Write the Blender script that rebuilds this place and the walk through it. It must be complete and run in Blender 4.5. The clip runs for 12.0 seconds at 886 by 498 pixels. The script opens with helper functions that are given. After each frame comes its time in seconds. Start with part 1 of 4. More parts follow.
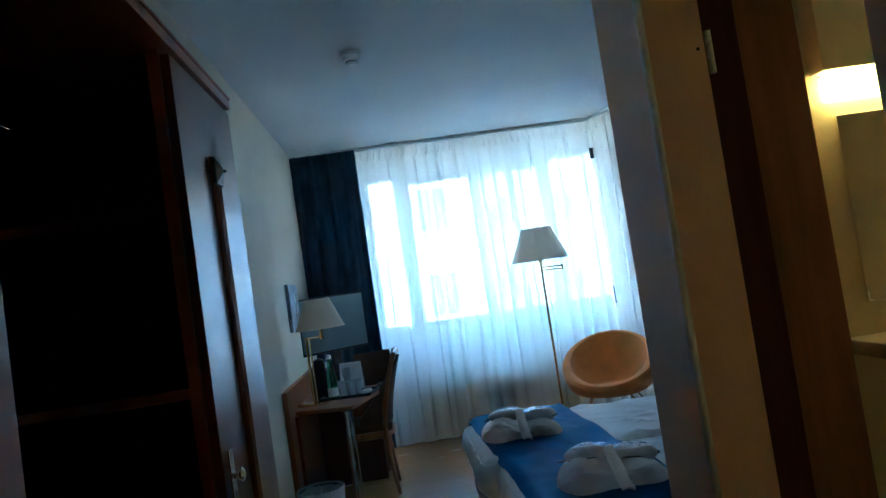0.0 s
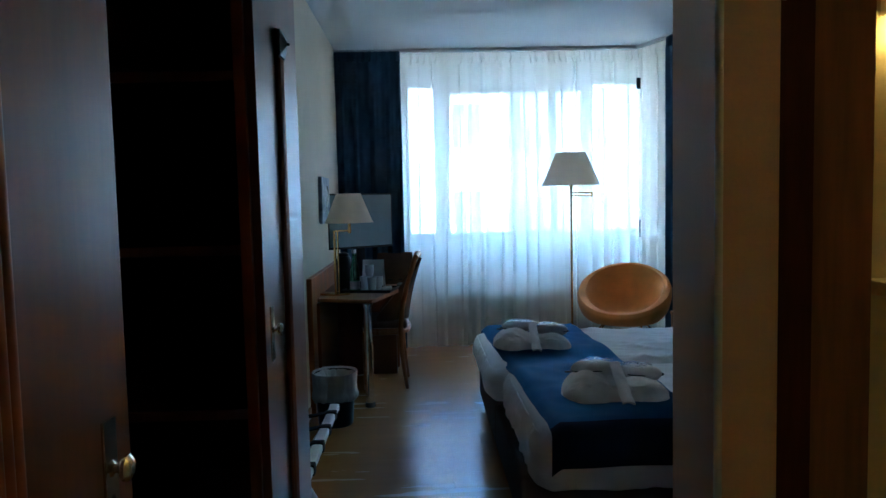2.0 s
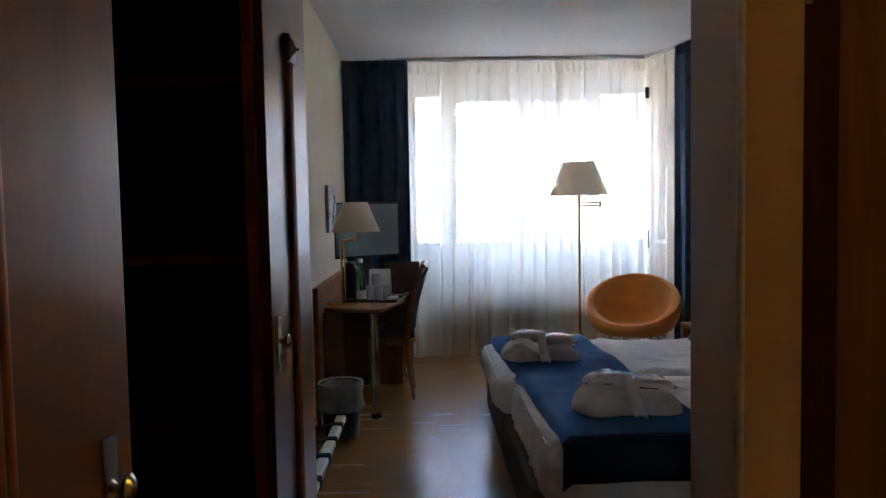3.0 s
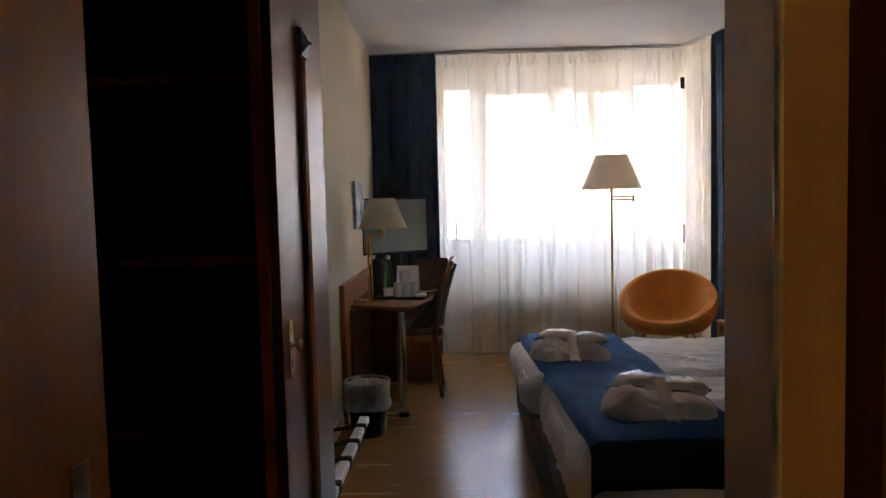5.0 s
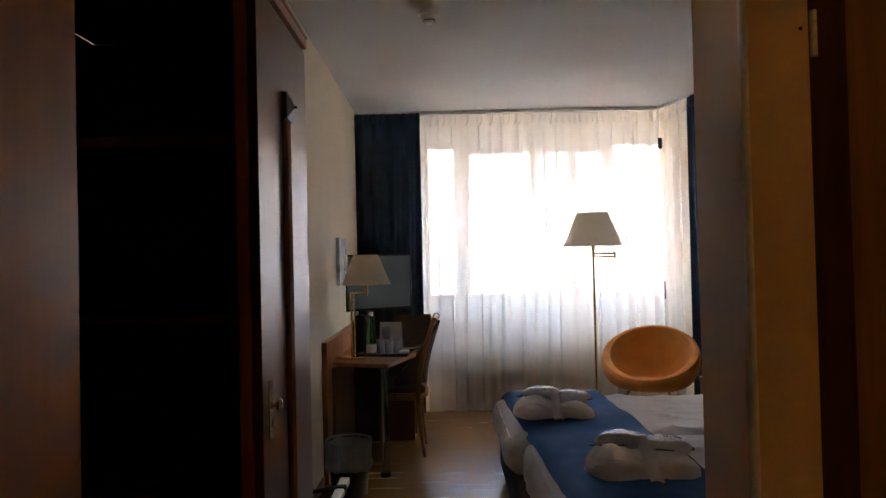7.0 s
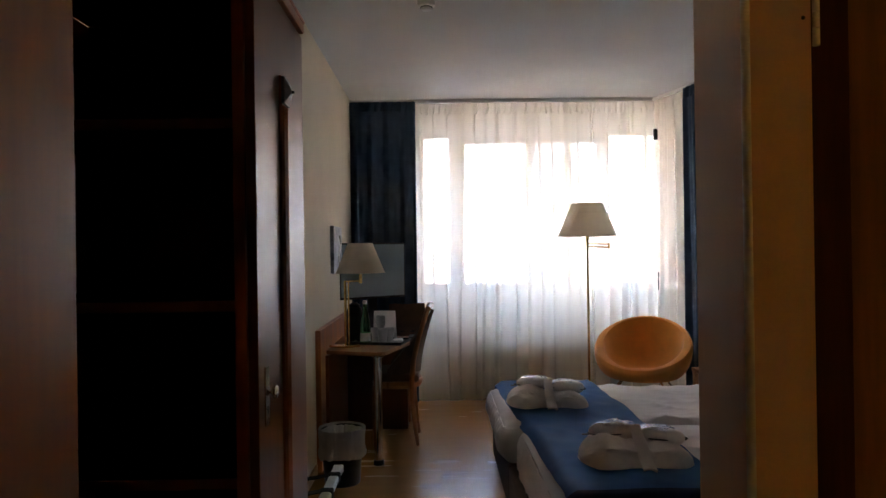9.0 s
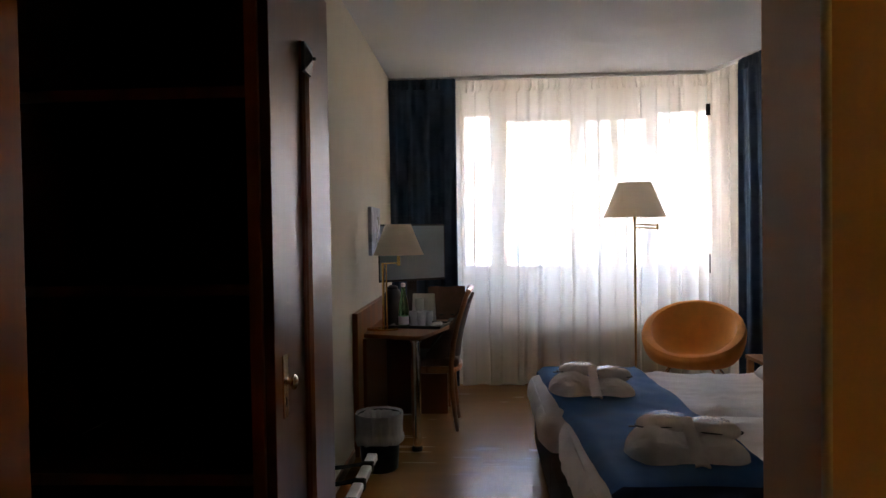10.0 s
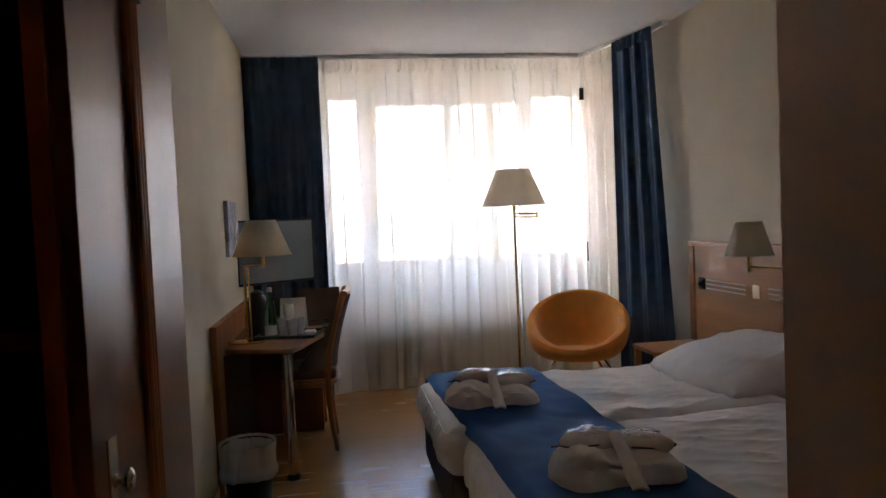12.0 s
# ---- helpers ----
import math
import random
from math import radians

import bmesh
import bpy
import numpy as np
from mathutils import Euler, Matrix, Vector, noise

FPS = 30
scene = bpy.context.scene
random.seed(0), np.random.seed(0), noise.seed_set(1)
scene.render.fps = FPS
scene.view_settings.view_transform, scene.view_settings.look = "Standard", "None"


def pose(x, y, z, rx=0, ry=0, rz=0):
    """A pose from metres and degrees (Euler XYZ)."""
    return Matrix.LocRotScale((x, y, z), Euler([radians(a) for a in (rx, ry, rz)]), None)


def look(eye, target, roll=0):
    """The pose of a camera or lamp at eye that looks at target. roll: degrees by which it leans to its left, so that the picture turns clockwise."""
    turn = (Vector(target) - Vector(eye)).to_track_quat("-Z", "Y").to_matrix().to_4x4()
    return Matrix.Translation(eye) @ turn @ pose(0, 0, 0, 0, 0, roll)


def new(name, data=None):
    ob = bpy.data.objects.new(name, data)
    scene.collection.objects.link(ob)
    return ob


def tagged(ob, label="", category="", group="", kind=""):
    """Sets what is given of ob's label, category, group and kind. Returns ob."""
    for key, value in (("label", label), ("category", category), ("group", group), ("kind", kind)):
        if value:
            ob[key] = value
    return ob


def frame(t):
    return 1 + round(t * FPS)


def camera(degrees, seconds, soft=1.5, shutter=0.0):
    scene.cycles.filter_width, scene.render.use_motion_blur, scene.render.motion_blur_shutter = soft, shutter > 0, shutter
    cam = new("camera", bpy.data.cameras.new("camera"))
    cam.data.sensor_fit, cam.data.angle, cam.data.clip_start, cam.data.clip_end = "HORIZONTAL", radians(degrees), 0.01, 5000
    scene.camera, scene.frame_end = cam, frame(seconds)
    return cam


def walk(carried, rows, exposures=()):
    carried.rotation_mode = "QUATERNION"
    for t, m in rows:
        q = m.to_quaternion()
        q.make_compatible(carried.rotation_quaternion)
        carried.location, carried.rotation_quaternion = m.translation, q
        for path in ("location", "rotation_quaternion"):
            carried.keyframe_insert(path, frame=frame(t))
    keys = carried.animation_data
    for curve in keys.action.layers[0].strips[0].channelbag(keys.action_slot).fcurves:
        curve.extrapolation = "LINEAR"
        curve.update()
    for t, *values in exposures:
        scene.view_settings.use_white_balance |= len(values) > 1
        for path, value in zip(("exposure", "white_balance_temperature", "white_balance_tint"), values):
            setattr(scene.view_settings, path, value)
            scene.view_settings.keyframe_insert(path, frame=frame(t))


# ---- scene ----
# ------------------------------------------------------------ camera and walk
cam = camera(65.5, 12.0)
PATH = [
    (0.0, 0.016, 0.002, 1.398, 2.72, 8.47, -3.72),
    (0.5, -0.013, -0.066, 1.368, 0.37, 10.21, -0.38),
    (1.0, -0.023, -0.088, 1.343, -2.82, 2.87, 1.10),
    (1.5, -0.037, -0.083, 1.335, -3.34, 0.77, 0.11),
    (2.0, -0.041, -0.069, 1.339, -3.92, 1.31, -1.80),
    (2.5, -0.062, -0.045, 1.337, -3.27, 1.45, -2.04),
    (3.0, -0.056, -0.027, 1.336, -3.11, 1.09, -1.37),
    (5.0, -0.016, 0.047, 1.347, -3.55, 1.46, 1.42),
    (5.5, -0.017, 0.046, 1.357, -1.81, 0.97, 1.34),
    (6.0, -0.015, 0.041, 1.361, -0.05, 1.09, 0.54),
    (6.5, -0.005, 0.030, 1.359, 0.79, 1.44, 0.12),
    (7.0, -0.008, 0.025, 1.358, 0.99, 1.33, 0.12),
    (9.0, -0.019, 0.033, 1.353, 0.13, 0.81, -0.46),
    (9.5, -0.020, 0.079, 1.347, -0.41, 0.96, 0.67),
    (10.0, 0.006, 0.176, 1.346, -1.29, 0.87, 3.19),
    (10.5, 0.032, 0.266, 1.340, -2.00, 1.04, 2.54),
    (11.0, 0.011, 0.388, 1.343, -2.83, 0.53, -0.06),
    (11.5, -0.070, 0.543, 1.361, -3.15, 2.69, -5.32),
    (12.0, -0.101, 0.646, 1.361, -2.33, 2.51, -8.61),
]
EXPOSURES = [
    (0.0, 5.71, 3950, -16), (0.5, 5.43, 3900, -15), (1.5, 5.51, 3950, -14), (2.0, 5.56, 4250, -11), (2.5, 5.61, 4950, -3), (3.0, 5.66, 5750, 5),
    (5.0, 5.68, 7000, 13), (7.0, 5.64, 7000, 13), (9.5, 5.52, 6850, 12), (12.0, 5.48, 6800, 12),
]
walk(cam, [(t, pose(x, y, z, 90 + pitch, roll, yaw)) for t, x, y, z, pitch, roll, yaw in PATH], EXPOSURES)

# ------------------------------------------------------------ world and lights
SUN_ELEV, SUN_DIR = 42, 258
world = bpy.data.worlds.new("sky")
scene.world = world
world.use_nodes = True
wn = world.node_tree
wbg = wn.nodes["Background"]
wsky = wn.nodes.new("ShaderNodeTexSky")
wsky.sky_type, wsky.sun_disc = "NISHITA", False
wsky.sun_elevation, wsky.sun_rotation = radians(SUN_ELEV), radians(SUN_DIR)
wsky.air_density, wsky.dust_density = 1.0, 2.0
wn.links.new(wsky.outputs[0], wbg.inputs["Color"])
wbg.inputs["Strength"].default_value = 0.15
sun = new("sun", bpy.data.lights.new("sun", "SUN"))
sun.data.energy, sun.data.angle, sun.data.color = 2.0, radians(0.5), (1.0, 0.95, 0.88)
sd = Vector((math.sin(radians(SUN_DIR)) * math.cos(radians(SUN_ELEV)), math.cos(radians(SUN_DIR)) * math.cos(radians(SUN_ELEV)), math.sin(radians(SUN_ELEV))))
sun.matrix_world = look((0, 0, 20), Vector((0, 0, 20)) - sd)

# ------------------------------------------------------------ materials
def nodes_of(name):
    m = bpy.data.materials.new(name)
    m.use_nodes = True
    return m, m.node_tree, m.node_tree.nodes["Principled BSDF"]


def surface(name, color, rough=0.6, metal=0.0, vary=0.12, scale=6.0, fine=60.0, bump=0.1, stretch=(1, 1, 1), sheen=0.0, coat=0.0, piece=0.0, dark=None, rough_vary=0.08, spec=0.5):
    """A painted, wooden, woven or metal surface: colour varied at two scales, relief, uneven gloss."""
    m, tree, bsdf = nodes_of(name)
    add, link = tree.nodes.new, tree.links.new
    co, mp = add("ShaderNodeTexCoord"), add("ShaderNodeMapping")
    mp.inputs["Scale"].default_value = stretch
    link(co.outputs["Object"], mp.inputs["Vector"])
    big, small = add("ShaderNodeTexNoise"), add("ShaderNodeTexNoise")
    big.inputs["Scale"].default_value, small.inputs["Scale"].default_value = scale, fine
    big.inputs["Detail"].default_value, small.inputs["Detail"].default_value = 4, 5
    link(mp.outputs[0], big.inputs["Vector"]), link(mp.outputs[0], small.inputs["Vector"])
    mix = add("ShaderNodeMath")
    mix.operation = "MULTIPLY_ADD"
    mix.inputs[1].default_value = 0.45
    link(small.outputs[0], mix.inputs[0]), link(big.outputs[0], mix.inputs[2])
    ramp = add("ShaderNodeValToRGB")
    low = dark or tuple(c * (1 - 2.2 * vary) for c in color)
    high = tuple(min(1, c * (1 + 1.2 * vary)) for c in color)
    ramp.color_ramp.elements[0].position, ramp.color_ramp.elements[1].position = 0.45, 0.98
    ramp.color_ramp.elements[0].color, ramp.color_ramp.elements[1].color = (*low, 1), (*high, 1)
    link(mix.outputs[0], ramp.inputs[0])
    out = ramp.outputs[0]
    if piece:
        info, hsv, rng = add("ShaderNodeObjectInfo"), add("ShaderNodeHueSaturation"), add("ShaderNodeMapRange")
        rng.inputs["To Min"].default_value, rng.inputs["To Max"].default_value = 1 - piece, 1 + piece
        link(info.outputs["Random"], rng.inputs["Value"]), link(rng.outputs[0], hsv.inputs["Value"]), link(out, hsv.inputs["Color"])
        out = hsv.outputs[0]
        off = add("ShaderNodeVectorMath")
        off.operation = "SCALE"
        off.inputs[0].default_value = (7, 13, 5)
        link(info.outputs["Random"], off.inputs["Scale"]), link(off.outputs[0], mp.inputs["Location"])
    link(out, bsdf.inputs["Base Color"])
    rr = add("ShaderNodeMapRange")
    rr.inputs["To Min"].default_value, rr.inputs["To Max"].default_value = max(0.02, rough - rough_vary), min(1, rough + rough_vary)
    link(big.outputs[0], rr.inputs["Value"]), link(rr.outputs[0], bsdf.inputs["Roughness"])
    bsdf.inputs["Metallic"].default_value = metal
    bsdf.inputs["Specular IOR Level"].default_value = spec
    bsdf.inputs["Sheen Weight"].default_value = sheen
    bsdf.inputs["Coat Weight"].default_value = coat
    bsdf.inputs["Coat Roughness"].default_value = 0.12
    if bump:
        bp = add("ShaderNodeBump")
        bp.inputs["Strength"].default_value, bp.inputs["Distance"].default_value = bump, 0.004
        link(mix.outputs[0], bp.inputs["Height"]), link(bp.outputs[0], bsdf.inputs["Normal"])
    return m


def thin_cloth(name, color, clear, through_light, weave=260.0, clear_vary=0.12):
    """Woven cloth that lets light through: part open weave, part translucent yarn."""
    m, tree, bsdf = nodes_of(name)
    add, link = tree.nodes.new, tree.links.new
    tree.nodes.remove(bsdf)
    dif, tra, trp = add("ShaderNodeBsdfDiffuse"), add("ShaderNodeBsdfTranslucent"), add("ShaderNodeBsdfTransparent")
    dif.inputs[0].default_value = tra.inputs[0].default_value = (*color, 1)
    trp.inputs[0].default_value = (0.97, 0.97, 0.96, 1)
    m1, m2 = add("ShaderNodeMixShader"), add("ShaderNodeMixShader")
    m1.inputs[0].default_value = through_light
    link(dif.outputs[0], m1.inputs[1]), link(tra.outputs[0], m1.inputs[2])
    co, mp, nz, rng = add("ShaderNodeTexCoord"), add("ShaderNodeMapping"), add("ShaderNodeTexNoise"), add("ShaderNodeMapRange")
    mp.inputs["Scale"].default_value = (14, 14, 1.2)
    nz.inputs["Scale"].default_value = 1.0
    rng.inputs["To Min"].default_value, rng.inputs["To Max"].default_value = clear - clear_vary, clear + clear_vary
    link(co.outputs["Object"], mp.inputs["Vector"]), link(mp.outputs[0], nz.inputs["Vector"]), link(nz.outputs[0], rng.inputs["Value"])
    link(rng.outputs[0], m2.inputs[0]), link(m1.outputs[0], m2.inputs[1]), link(trp.outputs[0], m2.inputs[2])
    link(m2.outputs[0], tree.nodes["Material Output"].inputs["Surface"])
    return m


def glass(name, color=(1, 1, 1), rough=0.0, ior=1.45):
    m, tree, bsdf = nodes_of(name)
    bsdf.inputs["Base Color"].default_value = (*color, 1)
    bsdf.inputs["Transmission Weight"].default_value = 1
    bsdf.inputs["Roughness"].default_value = rough
    bsdf.inputs["IOR"].default_value = ior
    return m


def glowing(name, color, strength):
    m, tree, bsdf = nodes_of(name)
    bsdf.inputs["Emission Color"].default_value = (*color, 1)
    bsdf.inputs["Emission Strength"].default_value = strength
    bsdf.inputs["Base Color"].default_value = (*color, 1)
    return m


def mirror_surface(name):
    m, tree, bsdf = nodes_of(name)
    bsdf.inputs["Base Color"].default_value = (0.9, 0.9, 0.9, 1)
    bsdf.inputs["Metallic"].default_value = 1
    bsdf.inputs["Roughness"].default_value = 0.02
    return m


GRAIN_Z, GRAIN_X, GRAIN_Y = (9, 9, 0.7), (0.7, 9, 9), (9, 0.7, 9)
M_WALL = surface("cream_wall_paint", (0.66, 0.57, 0.43), 0.8, vary=0.04, scale=2.0, fine=180, bump=0.12)
M_CEIL = surface("white_ceiling_paint", (0.69, 0.67, 0.65), 0.85, vary=0.03, scale=1.5, fine=150, bump=0.08)
M_HALLWALL = surface("off_white_wall_paint", (0.81, 0.59, 0.43), 0.6, vary=0.05, scale=3, fine=160, bump=0.1)
M_JOINT = surface("dark_floor_joint", (0.20, 0.11, 0.04), 0.7, vary=0.1, bump=0)
M_PLANK = surface("oak_laminate", (0.31, 0.152, 0.047), 0.26, vary=0.045, scale=1.6, fine=14, bump=0.03, stretch=(0.8, 7, 7), piece=0.045, coat=0.0, rough_vary=0.05, spec=0.45)
M_CHERRY = surface("red_brown_cherry_veneer", (0.22, 0.074, 0.031), 0.28, vary=0.12, scale=1.4, fine=10, bump=0.0, stretch=GRAIN_Z, spec=0.5, rough_vary=0.0)
M_CHERRY_DARK = surface("dark_cherry_moulding", (0.40, 0.12, 0.042), 0.34, vary=0.22, scale=1.4, fine=10, bump=0.04, stretch=GRAIN_Z, coat=0.2)
# cherry darkened in its colour to stand for the shade inside the wardrobe
M_CARCASS = surface("shade_darkened_wood", (0.085, 0.028, 0.013), 0.7, vary=0.2, scale=1.4, fine=10, bump=0.03, stretch=GRAIN_Z, spec=0.1)
M_DOORWOOD = surface("brown_door_veneer", (0.24, 0.09, 0.028), 0.4, vary=0.2, scale=1.4, fine=9, bump=0.03, stretch=GRAIN_Z)
M_DESK = surface("cherry_desk_top", (0.40, 0.135, 0.040), 0.42, vary=0.18, scale=1.4, fine=10, bump=0.03, stretch=GRAIN_Y)
M_DESK_V = surface("cherry_desk_panel", (0.46, 0.155, 0.046), 0.38, vary=0.18, scale=1.4, fine=10, bump=0.03, stretch=GRAIN_Z)
M_BEECH = surface("honey_beech_veneer", (0.46, 0.205, 0.068), 0.4, vary=0.12, scale=1.4, fine=10, bump=0.02, stretch=GRAIN_Y)
M_CHAIRWOOD = surface("polished_chair_wood", (0.43, 0.155, 0.05), 0.3, vary=0.16, scale=3, fine=20, bump=0.02, stretch=GRAIN_Z, coat=0.2)
M_BRASS = surface("polished_brass", (0.83, 0.62, 0.28), 0.2, 1.0, vary=0.06, scale=20, bump=0.0)
M_CHROME = surface("chrome", (0.75, 0.74, 0.72), 0.14, 1.0, vary=0.04, scale=20, bump=0.0)
M_STEEL = surface("brushed_aluminium", (0.78, 0.77, 0.74), 0.32, 1.0, vary=0.06, scale=20, bump=0.03)
M_NICKEL = surface("pale_brass_fitting", (0.74, 0.68, 0.56), 0.22, 1.0, vary=0.05, scale=30, bump=0.0)
M_BLUE = surface("navy_curtain_cloth", (0.050, 0.086, 0.145), 0.85, vary=0.14, scale=9, fine=420, bump=0.25, sheen=0.06, spec=0.25)
M_RUNNER = surface("blue_bed_runner_cloth", (0.042, 0.135, 0.35), 0.85, vary=0.12, scale=7, fine=480, bump=0.2, sheen=0.03, spec=0.2)
# runner cloth again, its colour darkened for the shaded side
M_RUNNER_SHADED = surface("shaded_runner_side", (0.010, 0.018, 0.055), 0.85, vary=0.15, scale=7, fine=480, bump=0.2, spec=0.15)
M_SHEER = thin_cloth("ivory_sheer_voile", (0.97, 0.915, 0.82), 0.28, 0.51, clear_vary=0.11)
M_SHADE = thin_cloth("cream_lampshade_cloth", (0.92, 0.83, 0.70), 0.02, 0.36, clear_vary=0.01)
M_LINEN = surface("white_bed_linen", (0.88, 0.85, 0.86), 0.85, vary=0.03, scale=6, fine=300, bump=0.10, sheen=0.05, spec=0.2)
M_TERRY = surface("cream_terry_cloth", (0.90, 0.82, 0.76), 0.95, vary=0.04, scale=25, fine=220, bump=0.35, sheen=0.12, spec=0.15)
M_BASE = surface("dark_brown_bed_base_fabric", (0.075, 0.05, 0.04), 0.8, vary=0.15, scale=12, fine=300, bump=0.2)
M_ORANGE = surface("orange_wool_upholstery", (0.76, 0.30, 0.045), 0.88, vary=0.06, scale=10, fine=320, bump=0.2, sheen=0.15)
M_BLACK = surface("black_plastic", (0.02, 0.02, 0.022), 0.4, vary=0.15, scale=20, fine=200, bump=0.05)
M_STRAP = surface("black_webbing", (0.02, 0.018, 0.016), 0.8, vary=0.2, scale=20, fine=300, bump=0.3)
# grey-teal base colour holds the screen's reflection of the window
M_SCREEN = surface("screen_with_painted_sheen", (0.24, 0.30, 0.33), 0.32, vary=0.05, scale=3, fine=90, bump=0.0, spec=0.7)
M_BAG = thin_cloth("milky_bin_liner", (0.80, 0.78, 0.78), 0.32, 0.35, clear_vary=0.18)
M_WHITE = surface("white_enamel", (0.80, 0.80, 0.78), 0.35, vary=0.03, scale=8, bump=0.0)
M_RADIATOR = surface("cream_radiator_enamel", (0.66, 0.60, 0.50), 0.4, vary=0.04, scale=8, bump=0.0)
M_PAPER = surface("white_card", (0.80, 0.79, 0.77), 0.8, vary=0.03, scale=8, fine=120, bump=0.05)
M_WINWOOD = surface("brown_window_frame_wood", (0.28, 0.15, 0.09), 0.45, vary=0.12, scale=1.4, fine=10, bump=0.03, stretch=GRAIN_Z)
M_LEATHER = surface("dark_brown_leather", (0.12, 0.060, 0.040), 0.45, vary=0.25, scale=9, fine=140, bump=0.3)
M_SEAT = surface("brown_seat_cloth", (0.17, 0.085, 0.055), 0.85, vary=0.12, scale=14, fine=320, bump=0.3, sheen=0.2)
M_PANE = glass("window_glass")
M_BOTTLE = glass("green_bottle_glass", (0.34, 0.84, 0.44), 0.02)
M_FROST = thin_cloth("milky_wrapped_glass", (0.85, 0.86, 0.88), 0.45, 0.5, clear_vary=0.15)
M_WRAP = glass("clear_plastic_film", (0.97, 0.98, 1.0), 0.06, 1.4)
M_MIRROR = mirror_surface("mirror_silver")
M_COVE = glowing("warm_cove_tube", (1.0, 0.54, 0.09), 0.30)
M_TILE = surface("beige_bathroom_wall", (0.62, 0.54, 0.36), 0.35, vary=0.06, scale=3, fine=60, bump=0.03)
M_STONE = surface("pale_stone_shelf", (0.55, 0.50, 0.40), 0.3, vary=0.15, scale=8, fine=90, bump=0.05)
M_FACADE = surface("pale_rendered_facade", (0.42, 0.37, 0.34), 0.85, vary=0.06, scale=0.4, fine=12, bump=0.1)
M_FARWIN = surface("far_window_glass", (0.10, 0.13, 0.16), 0.6, vary=0.15, scale=1, bump=0)
M_ROOF = surface("pale_roof_tile", (0.50, 0.40, 0.35), 0.8, vary=0.2, scale=2, fine=30, bump=0.2)
M_STREET = surface("asphalt", (0.055, 0.055, 0.058), 0.9, vary=0.2, scale=0.5, fine=50, bump=0.2)
M_DARKMETAL = surface("dark_polished_metal", (0.16, 0.155, 0.16), 0.42, 1.0, vary=0.1, scale=20, bump=0.0)
M_PRINT = surface("faded_grey_blue_print", (0.45, 0.45, 0.50), 0.6, vary=0.35, scale=11, fine=40, bump=0.02, dark=(0.16, 0.16, 0.22))
M_RUBBER = surface("dark_rubber", (0.03, 0.028, 0.026), 0.7, vary=0.15, bump=0.1)


# ------------------------------------------------------------ mesh helpers
def even_normals(me):
    """Corner normals weighted by area, so that large flat faces stay flat beside their bevels."""
    faces = [[] for _ in me.vertices]
    for p in me.polygons:
        for v in p.vertices:
            faces[v].append((p.normal.copy(), p.area))
    normals = []
    for p in me.polygons:
        for v in p.vertices:
            n = Vector((0, 0, 0))
            for fn, area in faces[v]:
                if fn.dot(p.normal) > 0.766:
                    n += fn * area
            normals.append(n.normalized() if n.length > 1e-12 else p.normal.copy())
    me.normals_split_custom_set(normals)


def finish(bm, name, mat, smooth):
    bmesh.ops.recalc_face_normals(bm, faces=bm.faces)
    me = bpy.data.meshes.new(name)
    bm.to_mesh(me)
    bm.free()
    for p in me.polygons:
        p.use_smooth = smooth
    if smooth:
        me.set_sharp_from_angle(angle=radians(40))
        if len(me.polygons) < 400:
            even_normals(me)
    me.materials.append(mat)
    return me


def part(name, bm, mat, parent=None, label="", smooth=True):
    ob = new(name, finish(bm, name, mat, smooth))
    if parent:
        ob.parent = parent
    if label:
        ob["label"] = label
    return ob


def thing(name, label, category, at=(0, 0, 0), rz=0.0, group="", kind=""):
    ob = new(name)
    ob.empty_display_size = 0.1
    ob.matrix_world = pose(*at, 0, 0, rz)
    return tagged(ob, label, category, group, kind)


def solid(name, bm, mat, label, category, group="", kind="", smooth=True):
    return tagged(part(name, bm, mat, smooth=smooth), label, category, group, kind)


def box(bm, lo, hi, bevel=0.0, seg=2):
    lo, hi = Vector(lo), Vector(hi)
    r = bmesh.ops.create_cube(bm, size=1, matrix=Matrix.Translation((lo + hi) / 2) @ Matrix.Diagonal((*(hi - lo), 1)))
    if bevel:
        edges = list({e for v in r["verts"] for e in v.link_edges})
        bmesh.ops.bevel(bm, geom=edges, offset=bevel, segments=seg, profile=0.5, affect="EDGES")
    return bm


def boxed(lo, hi, bevel=0.0, seg=2):
    return box(bmesh.new(), lo, hi, bevel, seg)


def rod(bm, a, b, r0, r1=None, seg=14):
    a, b = Vector(a), Vector(b)
    r1 = r0 if r1 is None else r1
    m = Matrix.Translation((a + b) / 2) @ (b - a).to_track_quat("Z", "Y").to_matrix().to_4x4()
    bmesh.ops.create_cone(bm, cap_ends=True, segments=seg, radius1=r0, radius2=r1, depth=(b - a).length, matrix=m)
    return bm


def lathe(bm, profile, at=(0, 0, 0), seg=32, close=False):
    """Turn a profile of (radius, height) about the upright axis."""
    rings = []
    for r, z in profile:
        rings.append([bm.verts.new((at[0] + r * math.cos(2 * math.pi * k / seg), at[1] + r * math.sin(2 * math.pi * k / seg), at[2] + z)) for k in range(seg)])
    pairs = list(zip(rings, rings[1:])) + ([(rings[-1], rings[0])] if close else [])
    for a, b in pairs:
        for k in range(seg):
            bm.faces.new((a[k], a[(k + 1) % seg], b[(k + 1) % seg], b[k]))
    if not close:
        for ring, r in ((rings[0], profile[0][0]), (rings[-1], profile[-1][0])):
            if r > 1e-4:
                bm.faces.new(ring)
    bmesh.ops.remove_doubles(bm, verts=bm.verts, dist=1e-5)
    return bm


